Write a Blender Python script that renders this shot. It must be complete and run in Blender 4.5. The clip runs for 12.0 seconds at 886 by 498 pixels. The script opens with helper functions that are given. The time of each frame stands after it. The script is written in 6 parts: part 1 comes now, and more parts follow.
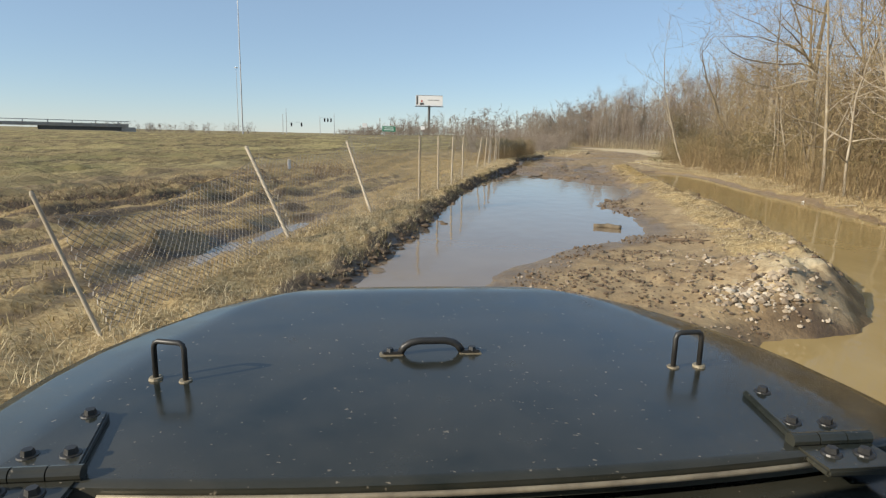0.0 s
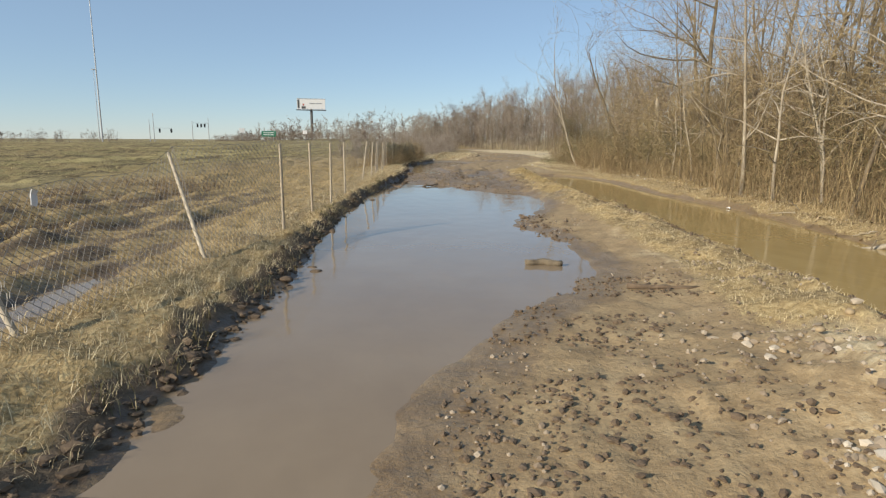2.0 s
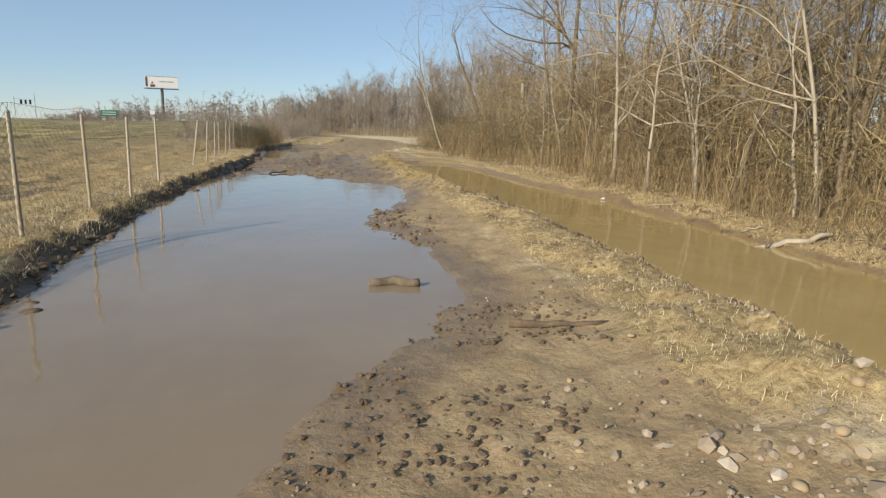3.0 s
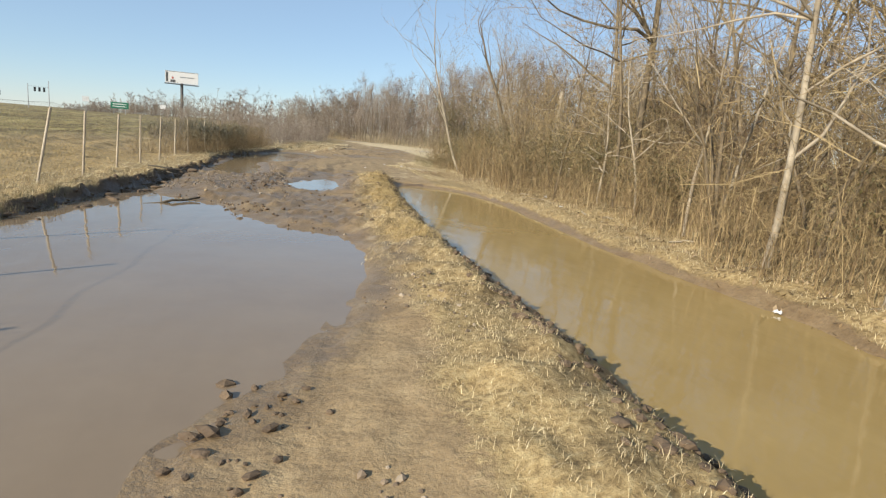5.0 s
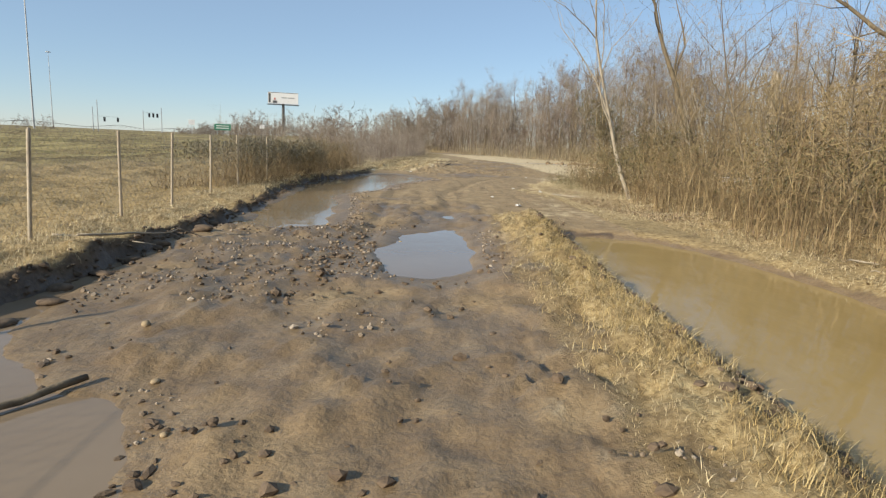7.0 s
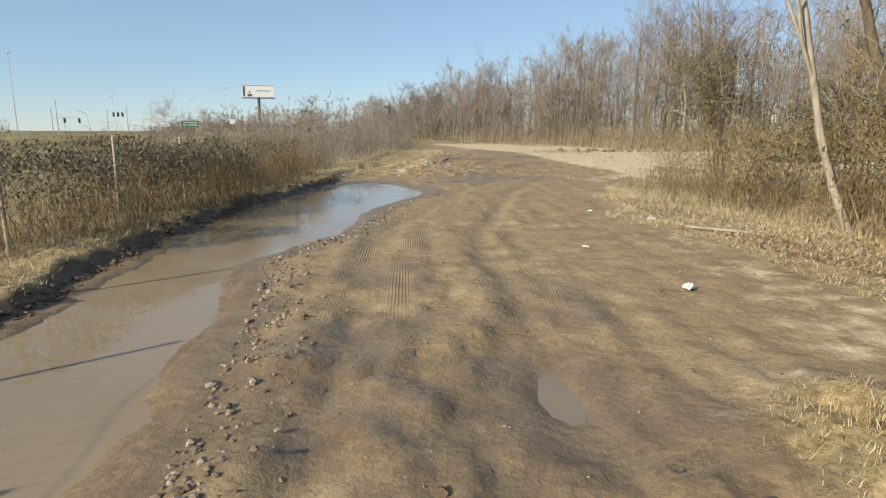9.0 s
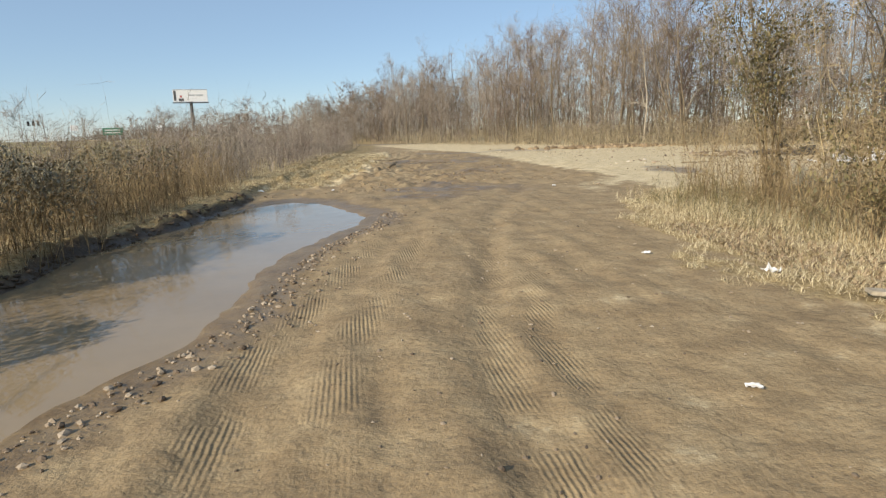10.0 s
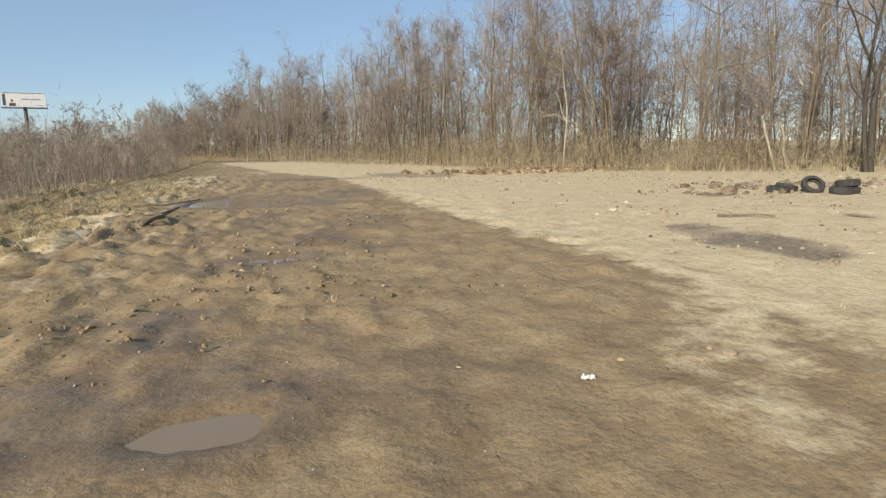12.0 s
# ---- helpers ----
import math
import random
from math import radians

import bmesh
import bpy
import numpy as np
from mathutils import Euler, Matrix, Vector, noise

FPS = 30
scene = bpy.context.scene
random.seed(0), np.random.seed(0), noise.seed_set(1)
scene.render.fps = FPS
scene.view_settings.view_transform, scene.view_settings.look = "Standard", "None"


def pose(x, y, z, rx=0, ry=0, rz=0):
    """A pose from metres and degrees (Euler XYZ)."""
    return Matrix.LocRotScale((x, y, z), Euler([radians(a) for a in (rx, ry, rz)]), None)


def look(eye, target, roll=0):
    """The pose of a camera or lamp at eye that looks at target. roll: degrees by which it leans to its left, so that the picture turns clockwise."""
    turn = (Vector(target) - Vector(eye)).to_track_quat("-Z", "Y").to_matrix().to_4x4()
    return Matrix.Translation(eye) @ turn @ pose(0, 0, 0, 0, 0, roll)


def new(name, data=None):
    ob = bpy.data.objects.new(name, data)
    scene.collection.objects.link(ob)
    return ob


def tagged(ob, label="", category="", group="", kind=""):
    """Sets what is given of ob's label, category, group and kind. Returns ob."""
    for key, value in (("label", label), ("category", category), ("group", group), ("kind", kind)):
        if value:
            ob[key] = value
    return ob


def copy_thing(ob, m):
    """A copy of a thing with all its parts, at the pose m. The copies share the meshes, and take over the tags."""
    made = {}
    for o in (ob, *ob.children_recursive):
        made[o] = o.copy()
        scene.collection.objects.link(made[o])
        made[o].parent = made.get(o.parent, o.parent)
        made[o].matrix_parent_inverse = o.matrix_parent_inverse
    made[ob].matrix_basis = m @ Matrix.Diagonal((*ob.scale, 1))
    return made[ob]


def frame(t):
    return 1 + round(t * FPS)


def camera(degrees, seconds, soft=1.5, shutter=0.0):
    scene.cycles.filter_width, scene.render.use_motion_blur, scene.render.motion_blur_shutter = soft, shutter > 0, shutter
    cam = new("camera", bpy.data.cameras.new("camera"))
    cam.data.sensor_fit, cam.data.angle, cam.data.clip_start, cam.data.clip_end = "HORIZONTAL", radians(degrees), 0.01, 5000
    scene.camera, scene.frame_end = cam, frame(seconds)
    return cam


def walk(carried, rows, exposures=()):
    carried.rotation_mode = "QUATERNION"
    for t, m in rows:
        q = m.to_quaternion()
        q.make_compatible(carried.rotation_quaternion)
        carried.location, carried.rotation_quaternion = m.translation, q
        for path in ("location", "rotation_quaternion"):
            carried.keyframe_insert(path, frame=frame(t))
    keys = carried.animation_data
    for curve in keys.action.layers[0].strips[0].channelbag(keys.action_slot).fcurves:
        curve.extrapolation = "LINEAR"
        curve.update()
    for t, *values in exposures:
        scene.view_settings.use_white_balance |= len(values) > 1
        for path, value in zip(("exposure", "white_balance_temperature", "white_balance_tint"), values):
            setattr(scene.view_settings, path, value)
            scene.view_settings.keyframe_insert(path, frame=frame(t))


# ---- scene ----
# The camera: fixed high behind a windscreen, driven along a flooded dirt track.
cam = camera(73.0, 12.0, soft=1.3)
PATH = [
    (0.0, look((0.399, 0.945, 1.725), (-0.491, 5.777, 0.795), 1.29)),
    (0.5, look((0.213, 1.913, 1.731), (-0.679, 6.749, 0.828), 1.00)),
    (1.0, look((0.032, 2.903, 1.757), (-0.663, 7.777, 0.881), 1.54)),
    (1.5, look((-0.031, 3.743, 1.757), (-0.431, 8.652, 0.894), 1.63)),
    (2.0, look((-0.017, 4.624, 1.772), (-0.009, 9.543, 0.879), 0.29)),
    (2.5, look((0.167, 5.661, 1.688), (0.672, 10.543, 0.735), 0.77)),
    (2.7, look((0.327, 6.212, 1.616), (1.074, 11.059, 0.640), 1.08)),
    (4.3, look((2.365, 11.779, 1.666), (4.038, 16.398, 0.737), 2.39)),
    (4.5, look((2.552, 12.603, 1.668), (3.995, 17.302, 0.754), 2.82)),
    (5.0, look((2.529, 15.197, 1.712), (3.491, 20.020, 0.809), 4.70)),
    (5.5, look((2.375, 17.812, 1.688), (3.063, 22.671, 0.730), 4.47)),
    (6.0, look((2.290, 20.226, 1.592), (2.752, 25.109, 0.624), 3.91)),
    (6.5, look((2.253, 22.514, 1.628), (2.554, 27.413, 0.676), 3.16)),
    (7.0, look((2.011, 25.011, 1.684), (2.196, 29.931, 0.814), 2.43)),
    (7.5, look((1.641, 27.540, 1.694), (1.755, 32.474, 0.895), 2.01)),
    (7.7, look((1.617, 28.609, 1.740), (1.682, 33.543, 0.929), 0.98)),
    (9.3, look((1.638, 36.931, 1.722), (2.022, 41.818, 0.736), -0.85)),
    (9.5, look((1.664, 37.962, 1.569), (2.124, 42.842, 0.581), -1.63)),
    (10.0, look((1.846, 40.703, 1.656), (2.565, 45.555, 0.685), -1.53)),
    (10.5, look((2.162, 43.528, 1.682), (3.180, 48.327, 0.716), -1.07)),
    (11.0, look((2.903, 46.811, 1.655), (4.195, 51.550, 0.718), -0.86)),
    (11.5, look((3.869, 50.198, 1.687), (5.407, 54.866, 0.769), -0.61)),
    (12.0, look((5.143, 53.564, 1.721), (6.804, 58.200, 0.854), -0.53)),
]
walk(cam, PATH, exposures=[(0.0, 0.42), (1.5, 0.40), (2.5, 0.31), (4.5, 0.58), (5.5, 0.52), (7.5, 0.43), (9.5, 0.46), (12.0, 0.34)])

# ---- daylight: low winter sun behind and to the left ----
SUN_DIR = Vector((-0.79, -0.62, 0.0)).normalized()
SUN_ELEV = radians(24)
world = bpy.data.worlds.new("winter_sky")
scene.world = world
world.use_nodes = True
sky = world.node_tree.nodes.new("ShaderNodeTexSky")
sky.sky_type = 'NISHITA'
sky.sun_disc = False
sky.sun_elevation = SUN_ELEV
sky.sun_rotation = math.atan2(SUN_DIR.x, SUN_DIR.y)
sky.air_density, sky.dust_density, sky.ozone_density = 0.85, 0.0, 3.0
haze = world.node_tree.nodes.new("ShaderNodeMix")
haze.data_type = 'RGBA'
haze.inputs[0].default_value = 0.5
haze.inputs[7].default_value = (2.7, 3.65, 4.7, 1)      # thin winter haze, even all round
world.node_tree.links.new(sky.outputs[0], haze.inputs[6])
world.node_tree.links.new(haze.outputs[2], world.node_tree.nodes["Background"].inputs[0])
world.node_tree.nodes["Background"].inputs[1].default_value = 0.105
sun = new("sun", bpy.data.lights.new("sun", 'SUN'))
sun.data.energy, sun.data.angle, sun.data.color = 5.0, radians(0.5), (1.0, 0.90, 0.74)
sun.matrix_world = look(SUN_DIR * 50 + Vector((0, 0, 50 * math.tan(SUN_ELEV))), (0, 0, 0))


# ---- materials ----
class Nodes:
    """Short-hand for building a node material."""

    def __init__(self, name, rough=0.8, metal=0.0):
        self.mat = bpy.data.materials.new(name)
        self.mat.use_nodes = True
        self.tree = self.mat.node_tree
        self.bsdf = self.tree.nodes["Principled BSDF"]
        self.bsdf.inputs["Roughness"].default_value = rough
        self.bsdf.inputs["Metallic"].default_value = metal
        self.coord = self.tree.nodes.new("ShaderNodeTexCoord")

    def node(self, kind):
        return self.tree.nodes.new(kind)

    def link(self, a, b):
        self.tree.links.new(a, b)

    def noise(self, scale, detail=4, rough=0.6, squash=None):
        n = self.node("ShaderNodeTexNoise")
        n.inputs["Scale"].default_value, n.inputs["Detail"].default_value, n.inputs["Roughness"].default_value = scale, detail, rough
        if squash:
            m = self.node("ShaderNodeMapping")
            m.inputs["Scale"].default_value = squash
            self.link(self.coord.outputs["Object"], m.inputs[0])
            self.link(m.outputs[0], n.inputs["Vector"])
        else:
            self.link(self.coord.outputs["Object"], n.inputs["Vector"])
        return n.outputs["Fac"]

    def ramp(self, fac, stops):
        r = self.node("ShaderNodeValToRGB")
        while len(r.color_ramp.elements) < len(stops):
            r.color_ramp.elements.new(0.5)
        for e, (p, c) in zip(r.color_ramp.elements, stops):
            e.position, e.color = p, (*c, 1)
        self.link(fac, r.inputs[0])
        return r.outputs[0]

    def mix(self, fac, a, b):
        m = self.node("ShaderNodeMix")
        m.data_type = 'RGBA'
        for s, v in ((0, fac), (6, a), (7, b)):
            if isinstance(v, (int, float)):
                m.inputs[s].default_value = v
            elif isinstance(v, tuple):
                m.inputs[s].default_value = (*v, 1)
            else:
                self.link(v, m.inputs[s])
        return m.outputs[2]

    def math(self, op, a, b=0.0):
        m = self.node("ShaderNodeMath")
        m.operation = op
        for s, v in ((0, a), (1, b)):
            if isinstance(v, (int, float)):
                m.inputs[s].default_value = v
            else:
                self.link(v, m.inputs[s])
        return m.outputs[0]

    def span(self, v, lo, hi, to0=0.0, to1=1.0):
        m = self.node("ShaderNodeMapRange")
        self.link(v, m.inputs[0])
        for i, x in enumerate((lo, hi, to0, to1)):
            m.inputs[i + 1].default_value = x
        return m.outputs[0]

    def attr(self, name):
        a = self.node("ShaderNodeAttribute")
        a.attribute_name = name
        return a.outputs["Fac"]

    def island(self):
        return self.node("ShaderNodeNewGeometry").outputs["Random Per Island"]

    def colour(self, c):
        if isinstance(c, tuple):
            self.bsdf.inputs["Base Color"].default_value = (*c, 1)
        else:
            self.link(c, self.bsdf.inputs["Base Color"])
        return self

    def rough(self, v):
        self.link(v, self.bsdf.inputs["Roughness"])
        return self

    def bump(self, h, dist, strength=1.0, under=None):
        b = self.node("ShaderNodeBump")
        b.inputs["Distance"].default_value, b.inputs["Strength"].default_value = dist, strength
        self.link(h, b.inputs["Height"])
        if under:
            self.link(under, b.inputs["Normal"])
        self.link(b.outputs[0], self.bsdf.inputs["Normal"])
        return b.outputs[0]


def ground_material():
    n = Nodes("ground_soil", 0.9)
    big, mid, fine, grit = n.noise(0.35, 5), n.noise(2.3, 6, 0.65), n.noise(14, 6, 0.7), n.noise(60, 3, 0.7)
    mud = n.ramp(mid, [(0.28, (0.195, 0.133, 0.068)), (0.5, (0.310, 0.222, 0.118)), (0.72, (0.410, 0.308, 0.172))])
    mud = n.mix(n.span(grit, 0.45, 0.7, 0, 0.55), mud, (0.268, 0.217, 0.145))
    straw = n.ramp(fine, [(0.30, (0.120, 0.080, 0.035)), (0.48, (0.330, 0.240, 0.112)), (0.68, (0.500, 0.392, 0.205))])
    straw = n.mix(n.span(mid, 0.44, 0.64, 0.0, 0.5), straw, n.ramp(fine, [(0.3, (0.062, 0.041, 0.020)), (0.7, (0.166, 0.109, 0.050))]))
    sand = n.ramp(mid, [(0.25, (0.42, 0.325, 0.180)), (0.5, (0.575, 0.465, 0.285)), (0.75, (0.68, 0.57, 0.375))])
    mud = n.mix(n.span(n.noise(24, 4, 0.6), 0.50, 0.62, 0, 0.40), mud, (0.135, 0.090, 0.048))
    mud = n.mix(n.span(grit, 0.42, 0.34, 0, 0.4), mud, (0.420, 0.320, 0.190))
    sand = n.mix(n.span(fine, 0.52, 0.66, 0, 0.6), sand, (0.225, 0.165, 0.095))
    sand = n.mix(n.span(grit, 0.58, 0.68, 0, 0.6), sand, (0.72, 0.63, 0.46))
    turf = n.ramp(n.noise(1.3, 8, 0.78, (1.5, 0.35, 1)), [(0.28, (0.078, 0.055, 0.025)), (0.42, (0.240, 0.180, 0.081)), (0.6, (0.288, 0.231, 0.105)), (0.78, (0.360, 0.294, 0.150))])
    turf = n.mix(n.span(big, 0.48, 0.6, 0, 0.5), turf, (0.180, 0.171, 0.063))
    ragged = n.math('MULTIPLY', n.math('SUBTRACT', fine, 0.5), 0.9)
    g = n.span(n.math('ADD', n.attr("grass"), ragged), 0.35, 0.65)
    patchy = n.math('ADD', ragged, n.math('MULTIPLY', n.math('SUBTRACT', mid, 0.5), 1.3))
    s = n.span(n.math('ADD', n.attr("sand"), patchy), 0.32, 0.68)
    f = n.attr("field")
    rows = n.noise(0.9, 8, 0.78, (1.3, 0.10, 1))
    swath = n.noise(0.22, 6, 0.7, (1.0, 0.28, 1))
    turf = n.mix(n.span(swath, 0.5, 0.6, 0, 0.8), turf, n.ramp(fine, [(0.3, (0.33, 0.275, 0.105)), (0.7, (0.47, 0.39, 0.185))]))
    turf = n.mix(n.math('MULTIPLY', n.span(rows, 0.50, 0.56, 0, 0.85), n.span(swath, 0.40, 0.66, 1.0, 0.5)), turf, (0.075, 0.054, 0.028))
    base = n.mix(g, n.mix(s, mud, sand), straw)
    base = n.mix(f, base, turf)
    # bare mask: exposed dark soil, plus the painted shadow of the clearing's rut
    base = n.mix(n.span(n.math('ADD', n.attr("bare"), ragged), 0.35, 0.7), base, n.ramp(fine, [(0.3, (0.070, 0.050, 0.032)), (0.7, (0.185, 0.135, 0.086))]))
    wet = n.span(n.math('ADD', n.attr("wet"), n.math('MULTIPLY', ragged, 0.6)), 0.3, 0.75)
    dark = n.node("ShaderNodeMix")
    dark.data_type, dark.blend_type = 'RGBA', 'MULTIPLY'
    n.link(n.math('MULTIPLY', wet, 0.8), dark.inputs[0])
    n.link(base, dark.inputs[6])
    dark.inputs[7].default_value = (0.60, 0.570, 0.565, 1)
    n.colour(dark.outputs[2])
    n.rough(n.span(wet, 0, 1, 0.92, 0.42))
    n.bsdf.inputs["Specular IOR Level"].default_value = 0.35
    lumps = n.noise(5.0, 5, 0.6)
    b0 = n.bump(n.math('ADD', n.math('MULTIPLY', lumps, n.span(f, 0, 1, 0.45, 1.0)), n.math('MULTIPLY', rows, n.span(f, 0, 1, 0.0, 2.0))), 0.10, 0.7)
    b1 = n.bump(n.math('MULTIPLY', fine, n.span(g, 0, 1, 0.30, 1.0)), 0.025, 0.7, b0)
    b2 = n.bump(grit, 0.004, 0.8, b1)
    wave = n.node("ShaderNodeTexWave")
    wave.wave_type, wave.bands_direction = 'BANDS', 'X'
    wave.inputs["Scale"].default_value, wave.inputs["Distortion"].default_value = 9.0, 1.2
    n.link(n.coord.outputs["Object"], wave.inputs["Vector"])
    worn = n.math('MULTIPLY', n.attr("track"), n.span(n.noise(1.7, 3), 0.42, 0.6))
    n.bump(n.math('MULTIPLY', wave.outputs["Fac"], worn), 0.005, 1.0, b2)
    return n.mat


def water_material(name, deep, shallow, ripple, gloss=0.5):
    n = Nodes(name, 0.03)
    n.colour(n.ramp(n.noise(0.5, 5, 0.6), [(0.3, deep), (0.7, shallow)]))
    n.bsdf.inputs["IOR"].default_value = 1.33
    n.rough(n.span(n.noise(0.8, 3), 0.3, 0.7, 0.015, 0.07))
    n.bsdf.inputs["Specular IOR Level"].default_value = gloss
    n.bump(n.noise(3.0, 3, 0.5, (1, 0.45, 1)), ripple, 1.0)
    return n.mat


def plain(name, a, b, scale=6.0, rough=0.8, metal=0.0, bump=0.0, squash=None):
    n = Nodes(name, rough, metal)
    v = n.noise(scale, 6, 0.65, squash)
    n.colour(n.ramp(v, [(0.3, a), (0.7, b)]))
    if bump:
        n.bump(v, bump)
    return n.mat


def plant_material(name, stops, rough=0.8, spread=0.25):
    """Many small stems or leaves, each with a shade of its own."""
    n = Nodes(name, rough)
    v = n.math('ADD', n.math('MULTIPLY', n.island(), 0.75), n.math('MULTIPLY', n.noise(0.6, 3), spread))
    n.colour(n.ramp(v, stops))
    return n.mat


M_GROUND = ground_material()
M_PUDDLE = water_material("muddy_water", (0.215, 0.160, 0.105), (0.255, 0.195, 0.130), 0.006)
M_SILT = water_material("silty_water", (0.270, 0.198, 0.115), (0.320, 0.240, 0.145), 0.007)
M_DITCH = water_material("ditch_water", (0.315, 0.222, 0.088), (0.360, 0.262, 0.112), 0.006, 0.35)
M_BARK = plain("grey_bark", (0.074, 0.056, 0.036), (0.220, 0.174, 0.112), 7, 0.9, 0, 0.02, (1, 1, 0.25))
M_BARKPALE = plain("pale_bark", (0.215, 0.178, 0.128), (0.450, 0.390, 0.295), 6, 0.85, 0, 0.01, (1, 1, 0.3))
M_TWIG = plant_material("bare_twigs", [(0.1, (0.107, 0.075, 0.036)), (0.45, (0.234, 0.171, 0.082)), (0.9, (0.412, 0.322, 0.174))])
M_TWIGRED = plant_material("russet_twigs", [(0.1, (0.066, 0.042, 0.025)), (0.5, (0.148, 0.096, 0.056)), (0.9, (0.250, 0.175, 0.104))])
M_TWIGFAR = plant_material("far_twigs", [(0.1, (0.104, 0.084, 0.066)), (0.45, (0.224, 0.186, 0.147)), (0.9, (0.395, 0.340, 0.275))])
M_UNDER = plant_material("olive_brush", [(0.1, (0.080, 0.062, 0.035)), (0.45, (0.190, 0.150, 0.086)), (0.9, (0.370, 0.305, 0.192))], 0.8, 0.5)
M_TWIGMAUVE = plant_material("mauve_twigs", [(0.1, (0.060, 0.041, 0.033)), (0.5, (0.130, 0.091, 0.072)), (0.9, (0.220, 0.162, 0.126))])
M_CANE = plant_material("dry_canes", [(0.1, (0.085, 0.054, 0.026)), (0.45, (0.190, 0.131, 0.063)), (0.9, (0.345, 0.262, 0.135))])
M_LEAF = plant_material("olive_leaves", [(0.1, (0.062, 0.054, 0.020)), (0.5, (0.130, 0.108, 0.044)), (0.9, (0.240, 0.190, 0.085))], 0.5)
M_LEAFBROWN = plant_material("withered_leaves", [(0.1, (0.110, 0.072, 0.038)), (0.5, (0.235, 0.165, 0.090)), (0.9, (0.380, 0.285, 0.170))], 0.7)
M_LEAFDARK = plant_material("vine_leaves", [(0.1, (0.075, 0.068, 0.040)), (0.5, (0.160, 0.142, 0.084)), (0.9, (0.320, 0.280, 0.180))], 0.6)
M_GRASS = plant_material("dry_grass", [(0.1, (0.215, 0.157, 0.080)), (0.45, (0.455, 0.362, 0.205)), (0.9, (0.670, 0.570, 0.365))], 0.7)
M_STRAW = plant_material("pale_straw", [(0.1, (0.290, 0.225, 0.125)), (0.45, (0.550, 0.450, 0.270)), (0.9, (0.740, 0.645, 0.435))], 0.7)
M_FIELD = plant_material("field_grass", [(0.1, (0.175, 0.120, 0.047)), (0.45, (0.355, 0.262, 0.110)), (0.9, (0.530, 0.410, 0.195))], 0.8)
M_STONE = plant_material("pale_gravel", [(0.1, (0.098, 0.069, 0.045)), (0.55, (0.203, 0.154, 0.105)), (0.95, (0.375, 0.315, 0.240))], 0.85)
M_PALESTONE = plant_material("washed_stone", [(0.1, (0.16, 0.12, 0.08)), (0.5, (0.30, 0.24, 0.17)), (0.95, (0.52, 0.46, 0.37))], 0.85)
M_MUDCLOD = plant_material("dry_mud_clods", [(0.1, (0.13, 0.086, 0.045)), (0.5, (0.22, 0.155, 0.086)), (0.95, (0.36, 0.275, 0.165))], 0.9)
M_CLOD = plain("dark_clods", (0.065, 0.044, 0.027), (0.170, 0.120, 0.076), 9, 0.9, 0, 0.02)
M_POST = plain("weathered_post", (0.315, 0.255, 0.180), (0.495, 0.427, 0.323), 5, 0.75, 0, 0.004, (1, 1, 0.2))
M_WIRE = plain("galvanised_wire", (0.154, 0.138, 0.116), (0.275, 0.259, 0.231), 8, 0.55, 0.35)
M_STEEL = plain("galvanised_steel", (0.300, 0.307, 0.315), (0.413, 0.420, 0.427), 3, 0.5, 0.5)
# dark steel of poles and rims, also the shade painted under the overpass
M_DARKSTEEL_SHADE = plain("dark_steel_and_shade", (0.06, 0.06, 0.06), (0.12, 0.12, 0.12), 3, 0.6, 0.3)
M_WHITE = plain("white_panel", (0.594, 0.594, 0.594), (0.720, 0.720, 0.711), 2, 0.6)
M_GREEN = plain("green_sign", (0.015, 0.15, 0.085), (0.025, 0.19, 0.11), 2, 0.5)
M_CONCRETE = plain("concrete", (0.26, 0.25, 0.235), (0.40, 0.385, 0.36), 0.7, 0.9, 0, 0.01)
M_RUBBER = plain("worn_rubber", (0.018, 0.017, 0.016), (0.06, 0.055, 0.05), 9, 0.8, 0, 0.006)
M_WOOD = plain("driftwood", (0.225, 0.165, 0.098), (0.435, 0.345, 0.232), 5, 0.8, 0, 0.01, (0.2, 1, 1))
M_RED = plain("faded_red", (0.30, 0.05, 0.04), (0.42, 0.08, 0.06), 3, 0.6)
M_BLACK = plain("black_enamel", (0.012, 0.012, 0.013), (0.03, 0.03, 0.032), 5, 0.35)


# ---- helpers for meshes ----
def mesh_of(name, verts, faces, material, smooth=False):
    me = bpy.data.meshes.new(name)
    verts, faces = np.asarray(verts, float), np.asarray(faces, int)
    me.vertices.add(len(verts))
    me.vertices.foreach_set("co", verts.ravel())
    k = faces.shape[1]
    me.loops.add(len(faces) * k)
    me.loops.foreach_set("vertex_index", faces.ravel())
    me.polygons.add(len(faces))
    me.polygons.foreach_set("loop_start", np.arange(len(faces)) * k)
    me.polygons.foreach_set("loop_total", np.full(len(faces), k))
    me.polygons.foreach_set("use_smooth", np.full(len(faces), smooth))
    me.update(calc_edges=True)
    me.materials.append(material)
    return me


def part(name, bm, material, parent, label=""):
    """One bmesh (or finished mesh) as one object, under a thing or a part."""
    if isinstance(bm, bmesh.types.BMesh):
        me = bpy.data.meshes.new(name)
        bm.to_mesh(me)
        bm.free()
        me.materials.append(material)
    else:
        me = bm
    ob = new(name, me)
    ob.parent = parent
    return tagged(ob, label)


def frames_of(d):
    """Two unit vectors square to each direction."""
    d = d / np.maximum(np.linalg.norm(d, axis=1, keepdims=True), 1e-9)
    up = np.where(np.abs(d[:, 2:3]) > 0.9, [[1.0, 0, 0]], [[0, 0, 1.0]])
    u = np.cross(up, d)
    u /= np.maximum(np.linalg.norm(u, axis=1, keepdims=True), 1e-9)
    return u, np.cross(d, u)


